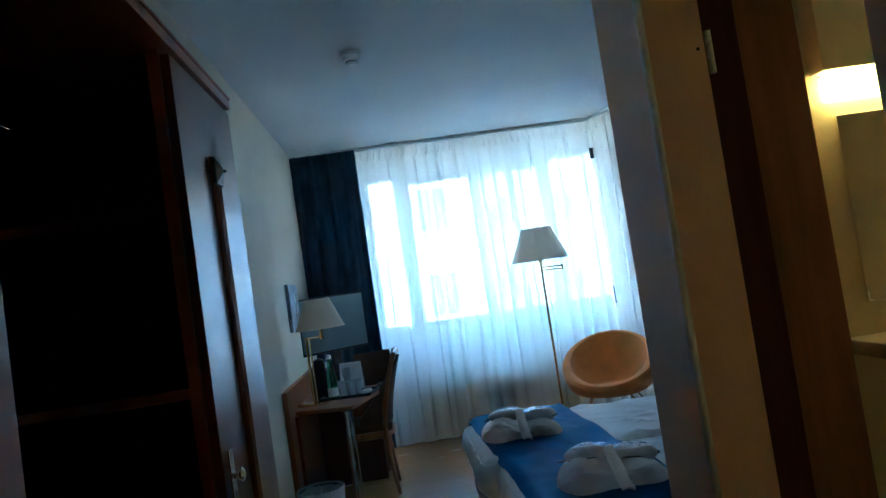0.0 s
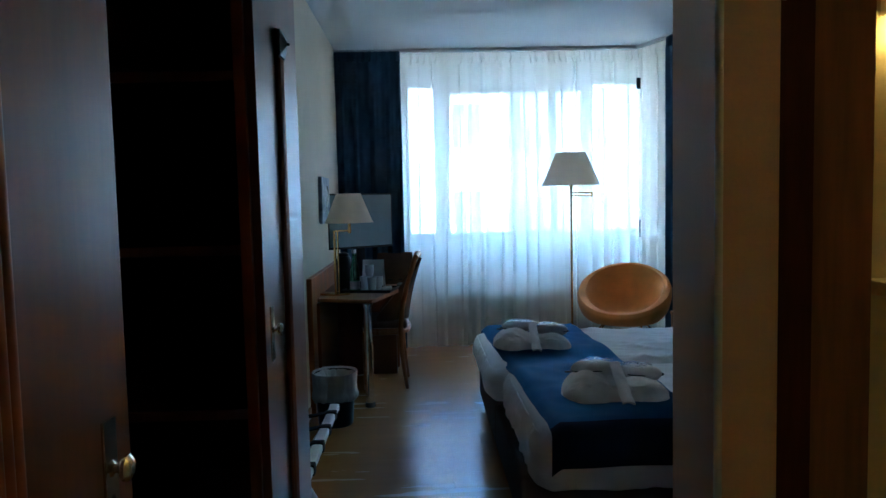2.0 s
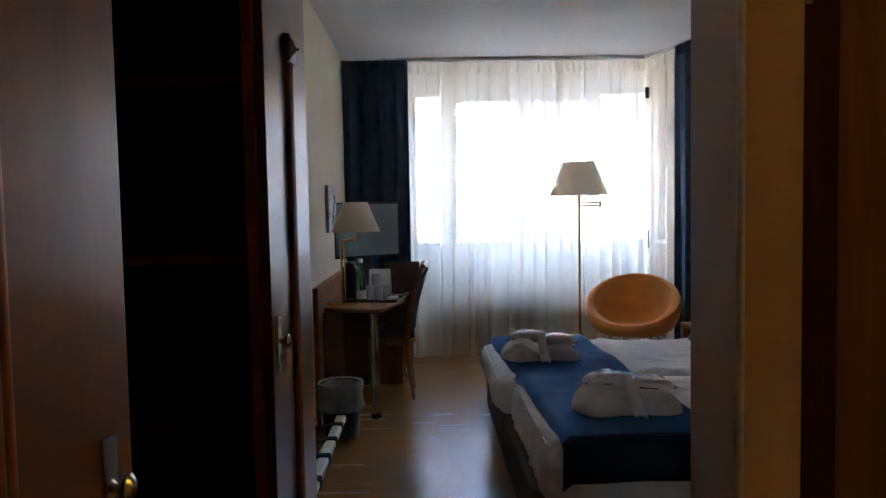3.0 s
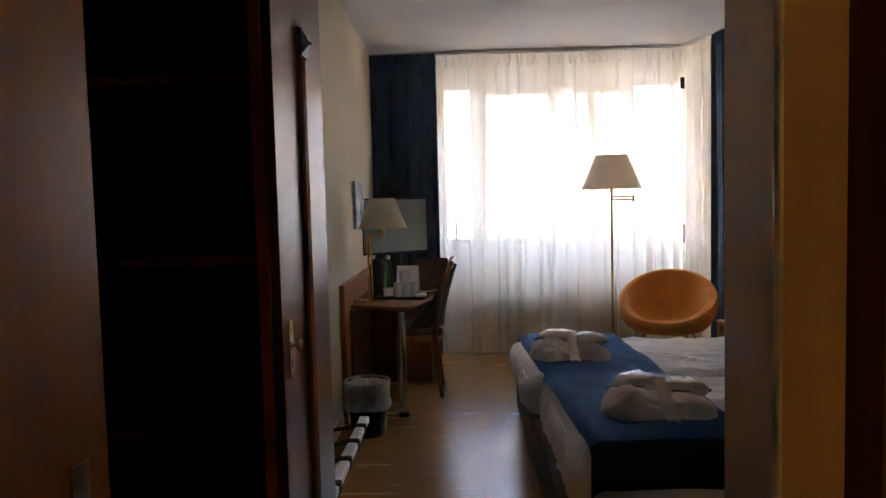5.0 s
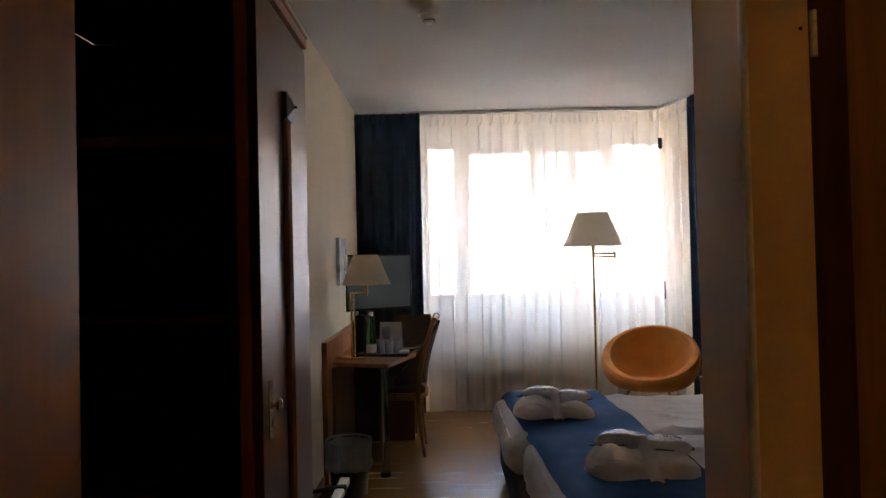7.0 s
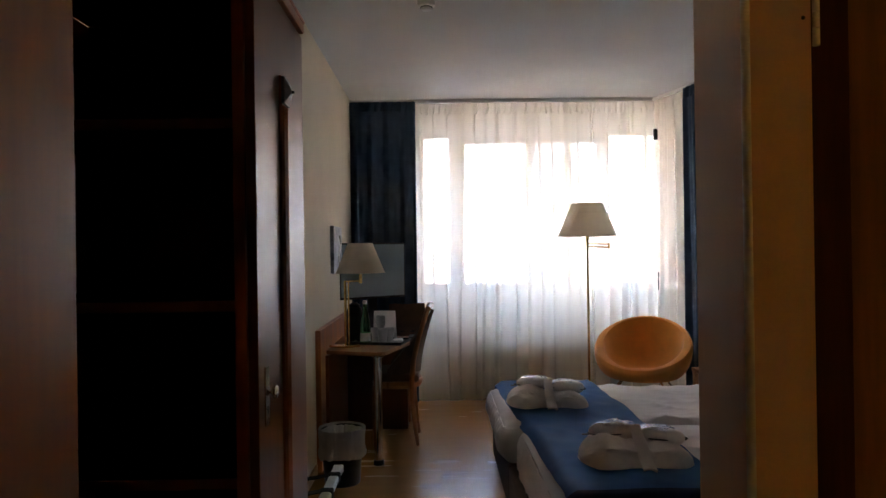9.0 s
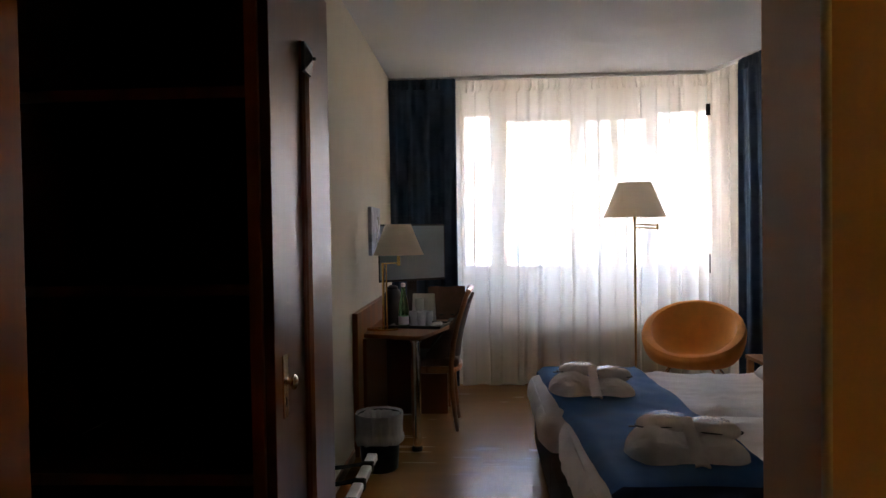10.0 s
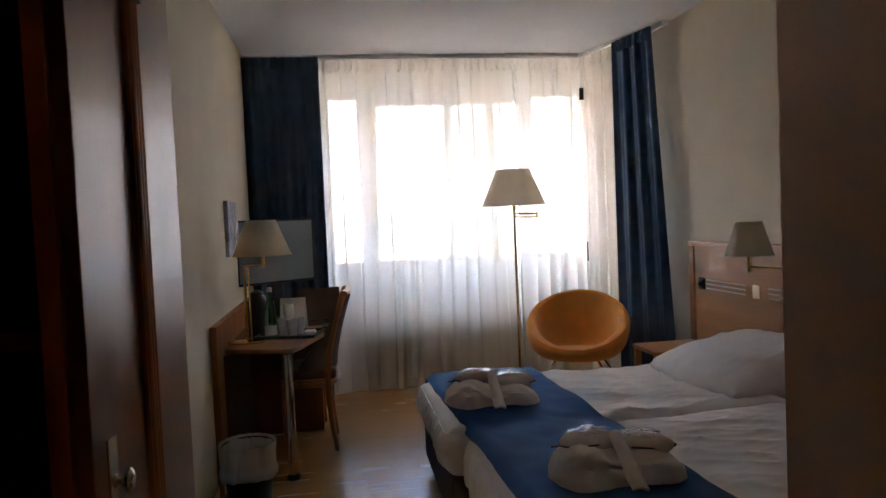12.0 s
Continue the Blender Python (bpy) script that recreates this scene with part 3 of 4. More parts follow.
def drape(p0, p1, waves, seed, label, gather=0.0, flare=0.0, sweep=0.0):
    c = thing("drape", label, "curtain", group="blue drapes")
    part("cloth", thicken(hang(bmesh.new(), p0, p1, 0.02, H - 0.03, waves, 0.030, seed, 150, 24, gather, flare, sweep), 0.004), M_BLUE, c)
    part("heading", thicken(hang(bmesh.new(), p0, p1, H - 0.115, H - 0.026, waves * 2, 0.014, seed + 2, 120, 4), 0.006), M_BLUE, c, "gathered heading tape")
    return c


drape((-0.785, YC - 0.07), (-0.20, YC - 0.07), 4.5, 1.3, "navy blue drape drawn aside beside the television")
drape((2.045, 5.74), (2.145, 5.29), 3.1, 6.2, "navy blue drape drawn aside beside the armchair", 0.0, 0.0, 0.40)

# radiator under the window
rad = thing("radiator", "pale enamelled column radiator behind the sheer curtain", "radiator")
for k in range(15):
    x = 0.03 + 0.118 * k
    part("column", boxed((x, 6.240, 0.10), (x + 0.080, 6.345, 0.575), 0.018, 3), M_RADIATOR, rad)
for z in (0.16, 0.51):
    part("pipe", rod(bmesh.new(), (0.04, 6.295, z), (1.75, 6.295, z), 0.018), M_RADIATOR, rad)
for x in (0.19, 1.49):
    part("bracket", boxed((x, 6.27, 0.0), (x + 0.03, 6.32, 0.102)), M_RADIATOR, rad)

# smoke detector
sm = thing("smoke_detector", "white round smoke detector on the ceiling", "smoke detector", (-0.06, 3.70, H - 0.068))
part("base", lathe(bmesh.new(), [(0.054, 0.046), (0.056, 0.05), (0.056, 0.066), (0.05, 0.068)], seg=28), M_WHITE, sm)
part("head", lathe(bmesh.new(), [(0.0, 0.0), (0.022, 0.001), (0.028, 0.008), (0.030, 0.018), (0.044, 0.022), (0.048, 0.032), (0.048, 0.045)], seg=28), M_WHITE, sm)
part("slot_ring", lathe(bmesh.new(), [(0.0315, 0.012), (0.033, 0.012), (0.033, 0.017), (0.0315, 0.017)], seg=28, close=True), M_RUBBER, sm, "dark air slot")

# ------------------------------------------------------------ bed
BX0, BXH, BN, BF, BMID = 0.29, 2.235, 2.42, 4.43, 3.43
bed = thing("divan_bed", "dark brown upholstered double bed base", "bed", ((BX0 + BXH) / 2, (BN + BF) / 2, 0))
cx, cy = (BX0 + BXH) / 2, (BN + BF) / 2
part("divan", boxed((BX0 + 0.025 - cx, BN + 0.06 - cy, 0.06), (BXH - cx, BMID - 0.004 - cy, 0.29), 0.02, 3), M_BASE, bed)
part("divan", boxed((BX0 + 0.025 - cx, BMID + 0.004 - cy, 0.06), (BXH - cx, BF - 0.02 - cy, 0.29), 0.02, 3), M_BASE, bed)
for x in (BX0 + 0.14, BXH - 0.12):
    for y in (BN + 0.16, BF - 0.14):
        part("foot", rod(bmesh.new(), (x - cx, y - cy, 0), (x - cx, y - cy, 0.062), 0.022, 0.03), M_BLACK, bed)


def puffy(lo, hi, r, nx, ny, seed, wrinkle, sag=0.0):
    """A soft quilted block: rounded edges, creases and dips."""
    lo, hi = Vector(lo), Vector(hi)
    c, s = (lo + hi) / 2, (hi - lo) / 2
    bm = bmesh.new()
    bmesh.ops.create_cube(bm, size=2)
    bmesh.ops.subdivide_edges(bm, edges=bm.edges[:], cuts=nx, use_grid_fill=True)
    for v in bm.verts:
        p = Vector((v.co.x * s.x, v.co.y * s.y, v.co.z * s.z))
        q = Vector((max(-s.x + r, min(s.x - r, p.x)), max(-s.y + r, min(s.y - r, p.y)), max(-s.z + min(r, s.z * 0.98), min(s.z - min(r, s.z * 0.98), p.z))))
        e = p - q
        if e.length > 1e-6:
            p = q + e.normalized() * min(r, max(abs(e.x), abs(e.y), abs(e.z)))
        w = c + p
        k = noise.noise(w * 3.0 + Vector((seed, 0, 0))) + 0.5 * noise.noise(Vector((w.x * 4, w.y * 10, w.z * 6 + seed))) + 0.10 * noise.noise(w * 24)
        ridge = 1 - abs(noise.noise(Vector((w.x * 4 + seed, w.y * 9, w.z * 5)))) * 3
        n = e.normalized() if e.length > 1e-6 else Vector((0, 0, 1))
        calm = 0.1 + 0.9 * min(1.0, max(0.0, (w.x - 0.85) / 0.25)) if wrinkle > 0.01 else 1.0
        if wrinkle > 0.01 and w.z < 0.46:
            calm = max(calm, 0.75)
            w += n * (0.007 * noise.noise(w * 9 + Vector((seed, 4, 2))) + 0.004 * noise.noise(w * 21))
        if wrinkle > 0.01:
            fold = (1 - abs(noise.noise(Vector((w.x * 1.4 + seed, w.y * 7 + w.x * 2.6, w.z * 3))))) ** 7
            fold += 0.6 * (1 - abs(noise.noise(Vector((w.x * 2.2 + 4, w.y * 12 - w.x * 3.5 + seed, 3))))) ** 9
            w += n * calm * 0.009 * fold
        w += n * calm * (wrinkle * k + wrinkle * 0.7 * max(0, ridge))
        v.co = w
    return bm


def duvet(y0, y1, low, shift, seed, label):
    d = thing("duvet", label, "duvet", group="duvets on the bed")
    part("mattress", puffy((BX0 + 0.06 + shift, y0 + 0.05, 0.27), (BXH, y1 - 0.05, 0.44), 0.05, 20, 20, seed, 0.002), M_LINEN, d, "white mattress with its sheet")
    part("cover", puffy((BX0 - 0.01 + shift, y0, low), (BXH - 0.35, y1, 0.486), 0.085, 90, 90, seed, 0.0101), M_LINEN, d)
    return d


duvet(BN, BMID + 0.005, 0.225, 0.075, 2.0, "white rumpled duvet over the nearer mattress")
duvet(BMID - 0.005, BF, 0.285, 0.0, 7.0, "white rumpled duvet over the farther mattress")

def pillow(at, size, seed, rz, tilt, label):
    p = thing("pillow", label, "pillow", at, rz)
    bm = bmesh.new()
    bmesh.ops.create_cube(bm, size=2)
    bmesh.ops.subdivide_edges(bm, edges=bm.edges[:], cuts=44, use_grid_fill=True)
    for v in bm.verts:
        x, y, z = v.co
        edge = (1 - abs(x) ** 3.2) * (1 - abs(y) ** 3.2)
        zz = z * (0.06 + 0.94 * max(0, edge) ** 0.42)
        pinch = 1 - 0.09 * (1 - abs(abs(x) - abs(y)))
        q = Vector((x * size[0] * pinch, y * size[1] * pinch, zz * size[2]))
        q.z += 0.012 * noise.noise(q * 7 + Vector((seed, 0, 0))) + 0.010 * (1 - abs(noise.noise(Vector((q.x * 5 + q.y * 4, q.y * 9 - q.x * 3, seed))))) ** 6
        q.z += tilt * q.x
        v.co = q
    part("case", bm, M_LINEN, p)
    return p


pillow((1.92, 3.90, 0.552), (0.35, 0.41, 0.118), 3.3, 4, 0.15, "plump white pillow leaning on the headboard")

# blue runner across the foot of the bed
run = thing("bed_runner", "blue cloth runner laid across the foot of the bed", "bed runner")
RX0, RX1 = 0.335, 0.93


def runner_shape(u, v):
    s = u * 2.34 - 0.15
    y = BN - 0.012 + s
    z = 0.516 + 0.010 * noise.noise(Vector((v * 3, s * 3.5, 1))) + 0.006 * noise.noise(Vector((v * 7 + s * 3, s * 9, 4)))
    mid = (y - BMID) / 0.10
    z -= 0.014 * math.exp(-mid * mid)
    if s < 0.06:
        k = (0.06 - s)
        y = BN + 0.048 - min(k, 0.062) * 1.0
        y = max(y, BN - 0.016) - 0.006 * math.sin(v * 9)
        z = 0.514 - 0.012 * min(1, k / 0.06) - max(0, k - 0.05)
    if y > BF - 0.06:
        k = y - (BF - 0.06)
        y = min(BF + 0.016, y)
        z -= max(0, k - 0.06)
    left = 0.0 if v > 0.06 else (0.06 - v) * 0.5
    return Vector((RX0 + (RX1 - RX0) * v + 0.085 * (1 - min(1, max(0, s) / 2)) + 0.008 * noise.noise(Vector((s * 2, 9, v))), y, z - left))


part("cloth", thicken(grid(bmesh.new(), 140, 30, lambda u, v: runner_shape(0.079 + 0.921 * u, v)), 0.006), M_RUNNER, run)
# the near overhang carries its shade as a darker colour
part("hanging_side", thicken(grid(bmesh.new(), 24, 30, lambda u, v: runner_shape(0.079 * u, v)), 0.006), M_RUNNER_SHADED, run, "near hanging side of the runner, darkened as shade")

# ------------------------------------------------------------ floor planks
def lay_planks():
    rng = random.Random(5)
    w, length, gap = 0.19, 1.28, 0.0005
    bm = boxed((0, 0, -0.006), (length - gap, w - gap, 0.0), 0.0003, 1)
    me = finish(bm, "plank", M_PLANK, False)
    y = BACK
    while y < YW - 0.01:
        x = -1.02 - rng.random() * length
        limit = 0.70 if y < HALL_END - 0.15 else XR
        while x < limit - 0.02:
            x0, x1 = max(x, -1.02), min(x + length, limit)
            if x1 - x0 > 0.03:
                ob = new("plank", me)
                ob.parent = floor
                ob.matrix_basis = Matrix.Translation((x0, y, 0)) @ Matrix.Diagonal(((x1 - x0) / length, 1, 1, 1))
            x += length
        y += w


lay_planks()

# ------------------------------------------------------------ desk corner
desk = thing("desk", "cherry wood wall desk with one chrome leg", "desk")
OUT = [(-0.742, 4.47), (-0.56, 4.395), (-0.415, 4.345), (-0.375, 4.355), (-0.350, 4.39), (-0.215, 4.85), (-0.135, 5.30), (-0.13, 5.55), (-0.18, 5.88), (-0.742, 5.90)]
part("top", prism(bmesh.new(), OUT, 0.696, 0.722, 0.006), M_DESK, desk)
part("back_panel", boxed((XL + 0.002, 4.27, 0.0), (XL + 0.036, 5.92, 0.872), 0.005), M_DESK_V, desk)
leg = part("leg", rod(bmesh.new(), (-0.41, 4.42, 0.03), (-0.41, 4.42, 0.695), 0.027, seg=28), M_CHROME, desk, "chrome tube leg")
part("foot", lathe(bmesh.new(), [(0.033, 0), (0.034, 0.01), (0.030, 0.03)], (-0.41, 4.42, 0), 24), M_RUBBER, leg, "dark foot cap")
part("collar", lathe(bmesh.new(), [(0.036, 0), (0.036, 0.008), (0.030, 0.012)], (-0.41, 4.42, 0.676), 24), M_CHROME, leg)
part("modesty_panel", boxed((-0.742, 4.42, 0.0), (-0.72, 5.88, 0.695), 0.003), M_CHERRY, desk)

cab = thing("minibar_cabinet", "dark cherry cabinet under the desk", "cabinet")
part("body", boxed((-0.715, 5.28, 0.0), (-0.26, 5.86, 0.66), 0.004), M_CHERRY, cab)
cd = part("door", boxed((-0.259, 5.29, 0.05), (-0.24, 5.85, 0.65), 0.003), M_CHERRY_DARK, cab)
part("handle", rod(bmesh.new(), (-0.232, 5.33, 0.32), (-0.232, 5.33, 0.42), 0.006), M_BRASS, cd)


def shade_part(parent, at, r0, r1, h, name="shade"):
    """An open cone of stiff cloth with a rim above and below."""
    n = 44
    bm = lathe(bmesh.new(), [(r0, 0), (r1, h), (r1 - 0.003, h), (r0 - 0.003, 0)], at, n, close=True)
    s = part(name, bm, M_SHADE, parent, "cream cloth shade")
    bm = lathe(bmesh.new(), [(r0 - 0.004, 0.0), (r0 + 0.002, 0.0), (r0 + 0.001, 0.006), (r0 - 0.005, 0.006)], at, n, close=True)
    part("rim", bm, M_SHADE, s)
    bm = lathe(bmesh.new(), [(r1 - 0.004, h - 0.006), (r1 + 0.0015, h - 0.006), (r1 + 0.001, h + 0.001), (r1 - 0.004, h + 0.001)], at, n, close=True)
    part("rim", bm, M_SHADE, s)
    return s


lamp = thing("desk_lamp", "brass desk lamp with a cream shade, switched off", "table lamp", (-0.645, 4.62, 0.722))
bm = prism(bmesh.new(), [(0.105 * math.cos(k * math.pi / 12), 0.052 * math.sin(k * math.pi / 12)) for k in range(24)], 0.0, 0.016, 0.005)
part("base", bm, M_BRASS, lamp)
bm = rod(bmesh.new(), (0.008, 0, 0.016), (0.008, 0, 0.44), 0.0085)
rod(bm, (0.030, 0, 0.016), (0.030, 0, 0.44), 0.0055)
part("stem", bm, M_BRASS, lamp)
part("arm", tube(bmesh.new(), [(0.0, 0, 0.434), (0.05, 0, 0.436), (0.115, 0, 0.436)], 0.0055), M_BRASS, lamp)
part("socket", rod(bmesh.new(), (0.112, 0, 0.42), (0.112, 0, 0.52), 0.011), M_BRASS, lamp)
shade_part(lamp, (0.112, 0, 0.49), 0.162, 0.083, 0.196)

# television on its swivel foot
tv = thing("television", "flat grey-black television turned towards the bed", "television", (-0.535, 5.56, 0.722), 36)
part("casing", boxed((-0.305, 0.0, 0.255), (0.305, 0.045, 0.70), 0.008), M_BLACK, tv)
part("screen", boxed((-0.292, -0.003, 0.272), (0.292, 0.001, 0.688), 0.0005), M_SCREEN, tv, "dark screen with the window's sheen painted in as grey")
bm = boxed((-0.04, 0.012, 0.02), (0.04, 0.035, 0.27), 0.005)
part("neck", bm, M_BLACK, tv)
part("foot", prism(bmesh.new(), [(0.17 * math.cos(k * math.pi / 10), 0.11 * math.sin(k * math.pi / 10)) for k in range(20)], 0, 0.02, 0.005), M_BLACK, tv)

# tray with bottle, glasses and card
DZ = 0.722
tray = thing("serving_tray", "dark flat serving tray with a raised rim", "tray", (-0.415, 4.80, DZ), -12)
part("plate", boxed((-0.175, -0.13, 0.0), (0.175, 0.13, 0.008), 0.003), M_BLACK, tray)
bm = bmesh.new()
for lo, hi in (((-0.18, -0.135, 0.006), (0.18, -0.122, 0.02)), ((-0.18, 0.122, 0.006), (0.18, 0.135, 0.02)), ((-0.18, -0.122, 0.006), (-0.167, 0.122, 0.02)), ((0.167, -0.122, 0.006), (0.18, 0.122, 0.02))):
    box(bm, lo, hi, 0.003)
part("rim", bm, M_BLACK, tray)
TZ = DZ + 0.008
bot = thing("water_bottle", "green glass mineral water bottle with a pale label", "bottle", (-0.515, 4.70, TZ))
part("glass", lathe(bmesh.new(), [(0.0, 0.004), (0.03, 0), (0.034, 0.006), (0.034, 0.125), (0.031, 0.155), (0.02, 0.205), (0.0135, 0.24), (0.0125, 0.275), (0.0, 0.276)], seg=28), M_BOTTLE, bot)
part("label", lathe(bmesh.new(), [(0.0344, 0.02), (0.0350, 0.02), (0.0350, 0.075), (0.0344, 0.075)], seg=28, close=True), M_PAPER, bot, "pale paper label")
part("cap", lathe(bmesh.new(), [(0.0145, 0.268), (0.0150, 0.27), (0.0150, 0.292), (0.0, 0.294)], seg=20), M_STEEL, bot, "metal cap")
for gx, gy in ((-0.40, 4.74), (-0.455, 4.80), (-0.36, 4.80)):
    solid("drinking_glass", lathe(bmesh.new(), [(0.0, 0.0), (0.026, 0.0), (0.033, 0.095), (0.031, 0.095), (0.0245, 0.006), (0.0, 0.006)], (gx, gy, TZ), 26), M_FROST, "milky wrapped tumbler on the tray", "glass", group="glasses on the tray")
cup = solid("paper_napkin", puffy((-0.33, 4.70, TZ), (-0.265, 4.80, TZ + 0.022), 0.01, 8, 8, 3, 0.004), M_PAPER, "folded white paper napkin on the tray", "napkin")
gob = thing("wine_glass", "clear stemmed wine glass behind the bottle", "glass", (-0.43, 4.93, DZ))
part("bowl", lathe(bmesh.new(), [(0.0, 0.07), (0.022, 0.085), (0.033, 0.125), (0.030, 0.175), (0.0285, 0.175), (0.031, 0.125), (0.020, 0.088), (0.0, 0.075)], seg=26), M_FROST, gob)
part("stem", lathe(bmesh.new(), [(0.033, 0), (0.031, 0.003), (0.004, 0.008), (0.0035, 0.07)], seg=22), M_FROST, gob)
card = thing("tent_card", "blank white folded card standing on the desk", "card", (-0.405, 4.99, DZ), -8)
bm = grid(bmesh.new(), 2, 1, lambda u, v: Vector((-0.078 + 0.156 * v, 0.05 * (u - 0.5) * 2, 0.205 * (1 - abs(2 * u - 1)))))
part("sheet", thicken(bm, 0.002), M_PAPER, card, smooth=False)
ket = thing("insulated_jug", "black insulated jug standing on the desk", "jug", (-0.605, 4.86, DZ))
part("body", lathe(bmesh.new(), [(0.055, 0.0), (0.058, 0.006), (0.058, 0.20), (0.05, 0.235), (0.036, 0.25), (0.0, 0.252)], seg=30), M_BLACK, ket)
part("lid", lathe(bmesh.new(), [(0.037, 0.248), (0.038, 0.262), (0.02, 0.275), (0.0, 0.276)], seg=24), M_BLACK, ket)
part("handle", tube(bmesh.new(), [(0.056, 0, 0.20), (0.092, 0, 0.195), (0.098, 0, 0.15), (0.088, 0, 0.07), (0.056, 0, 0.055)], 0.008), M_BLACK, ket)
fol = thing("leather_folder", "brown leather information folder standing open", "folder", (-0.255, 5.22, DZ), 6)
bm = grid(bmesh.new(), 2, 6, lambda u, v: Vector((-0.135 + 0.27 * v, 0.07 * (u - 0.5) * 2 + 0.01 * math.sin(v * 3), 0.235 * (1 - abs(2 * u - 1)) + 0.004 * math.sin(v * 9))))
part("cover", thicken(bm, 0.006), M_LEATHER, fol)
for k, x in enumerate((-0.06, 0.02)):
    part("strap", boxed((x, -0.066, 0.03), (x + 0.03, -0.060, 0.04), 0.001), M_BLACK, fol)
rem = solid("remote_control", boxed((-0.235, 4.93, DZ), (-0.19, 5.09, DZ + 0.02), 0.006), M_BLACK, "black remote control on the desk", "remote control")
bk = thing("phone", "black desk telephone under the television", "telephone", (-0.50, 5.14, DZ), 10)
part("body", boxed((-0.085, -0.09, 0.0), (0.085, 0.09, 0.045), 0.012, 3), M_BLACK, bk)
bm = boxed((-0.085, -0.075, 0.05), (-0.03, 0.10, 0.08), 0.014, 3)
part("handset", bm, M_BLACK, bk)

# desk chair pushed under the desk, its back to the room
ch = thing("desk_chair", "polished wooden chair with a padded brown seat", "chair", (-0.36, 5.0, 0), 0)
for sy in (-1, 1):
    pts = [(0.186, 0.17 * sy, 0.0), (0.170, 0.175 * sy, 0.12), (0.152, 0.185 * sy, 0.30), (0.150, 0.19 * sy, 0.45), (0.165, 0.19 * sy, 0.60), (0.205, 0.185 * sy, 0.76), (0.252, 0.18 * sy, 0.90), (0.272, 0.178 * sy, 0.955)]
    part("leg", tube(bmesh.new(), pts, [0.013, 0.016, 0.019, 0.021, 0.019, 0.017, 0.016, 0.014], 12), M_CHAIRWOOD, ch)
    part("leg", tube(bmesh.new(), [(-0.115, 0.155 * sy, 0), (-0.113, 0.16 * sy, 0.2), (-0.11, 0.165 * sy, 0.42)], [0.012, 0.016, 0.02], 12), M_CHAIRWOOD, ch)
oval = [(0.04 + 0.178 * math.copysign(abs(math.cos(a)) ** 0.75, math.cos(a)), 0.215 * math.copysign(abs(math.sin(a)) ** 0.75, math.sin(a))) for a in [k * math.pi / 16 for k in range(32)]]
part("seat_frame", prism(bmesh.new(), oval, 0.40, 0.45, 0.012), M_CHAIRWOOD, ch)
part("seat_band", prism(bmesh.new(), [(x * 1.02, y * 1.02) for x, y in oval], 0.418, 0.432, 0.005), M_CHAIRWOOD, ch)
part("seat", puffy((-0.125, -0.20, 0.44), (0.20, 0.20, 0.505), 0.03, 16, 16, 5, 0.003), M_SEAT, ch, "padded brown cloth seat")


def wrap_back(u, v):
    """A padded back that curves round the sitter and drops towards the front."""
    a = radians(-95 + 190 * u)
    top = 0.935 - 0.40 * abs(a) / radians(95)
    z = 0.50 + (top - 0.50) * v
    r = 0.188 + 0.105 * max(0.0, (z - 0.5) / 0.44) ** 1.5 * max(0.0, math.cos(a))
    return Vector((r * math.cos(a), 0.188 * math.sin(a), z))


part("backrest", thicken(grid(bmesh.new(), 28, 10, wrap_back), 0.022), M_LEATHER, ch, "dark brown padded wrap-round back")
part("top_rail", tube(bmesh.new(), [(0.272, -0.19, 0.95), (0.288, -0.10, 0.962), (0.292, 0.0, 0.966), (0.288, 0.10, 0.962), (0.272, 0.19, 0.95)], 0.018, 12), M_CHAIRWOOD, ch)

# waste bin with its liner
bn = thing("waste_bin", "black waste bin with a milky plastic liner", "waste bin", (-0.595, 4.09, 0))
part("body", lathe(bmesh.new(), [(0.10, 0.0), (0.104, 0.005), (0.125, 0.315), (0.121, 0.315), (0.10, 0.012), (0.0, 0.012)], seg=40), M_BLACK, bn)


def liner(u, v):
    a = 2 * math.pi * u
    k = noise.noise(Vector((math.cos(a) * 3, math.sin(a) * 3, v * 2.2)))
    k2 = noise.noise(Vector((math.cos(a) * 9, math.sin(a) * 9, v * 3)))
    if v < 0.6:
        t = v / 0.6
        z = 0.160 + 0.168 * t + (0.012 * k + 0.005 * math.sin(3 * a)) * (1 - t)
        r = 0.126 + 0.010 * t + 0.012 * math.exp(-((t - 0.12) / 0.14) ** 2) + 0.010 * (1 - t) * abs(k) + 0.006 * k2
    else:
        t = (v - 0.6) / 0.4
        z = 0.328 + 0.012 * math.sin(math.pi * t) + 0.010 * k * (1 - t) - 0.25 * t
        r = 0.132 - 0.03 * min(1.0, 4 * t) - 0.025 * t + 0.006 * k2 - 0.015 * t * abs(k)
    return Vector((r * math.cos(a), r * math.sin(a), z))


bm = grid(bmesh.new(), 90, 22, liner)
bmesh.ops.remove_doubles(bm, verts=bm.verts, dist=1e-4)
part("liner", bm, M_BAG, bn, "milky plastic liner folded over the rim")

# luggage rack by the left wall
rk = thing("luggage_rack", "folding metal luggage rack with black straps", "luggage rack", (-0.59, 2.46, 0))
for x in (-0.145, 0.155):
    bm = boxed((x - 0.02, -0.40, 0.455), (x + 0.02, 0.38, 0.485), 0.008)
    rail = part("rail", bm, M_STEEL, rk, "pale metal rail")
    part("end_cap", boxed((x - 0.021, 0.375, 0.454), (x + 0.021, 0.392, 0.486), 0.006), M_STEEL, rail)
    for k in (-1, 1):
        part("leg", rod(bmesh.new(), (x, 0.33 * k, 0.465), (-x * 0.9, 0.33 * k * 0.98 + 0.012 * (1 if x > 0 else -1), 0.0), 0.012), M_STEEL, rk)
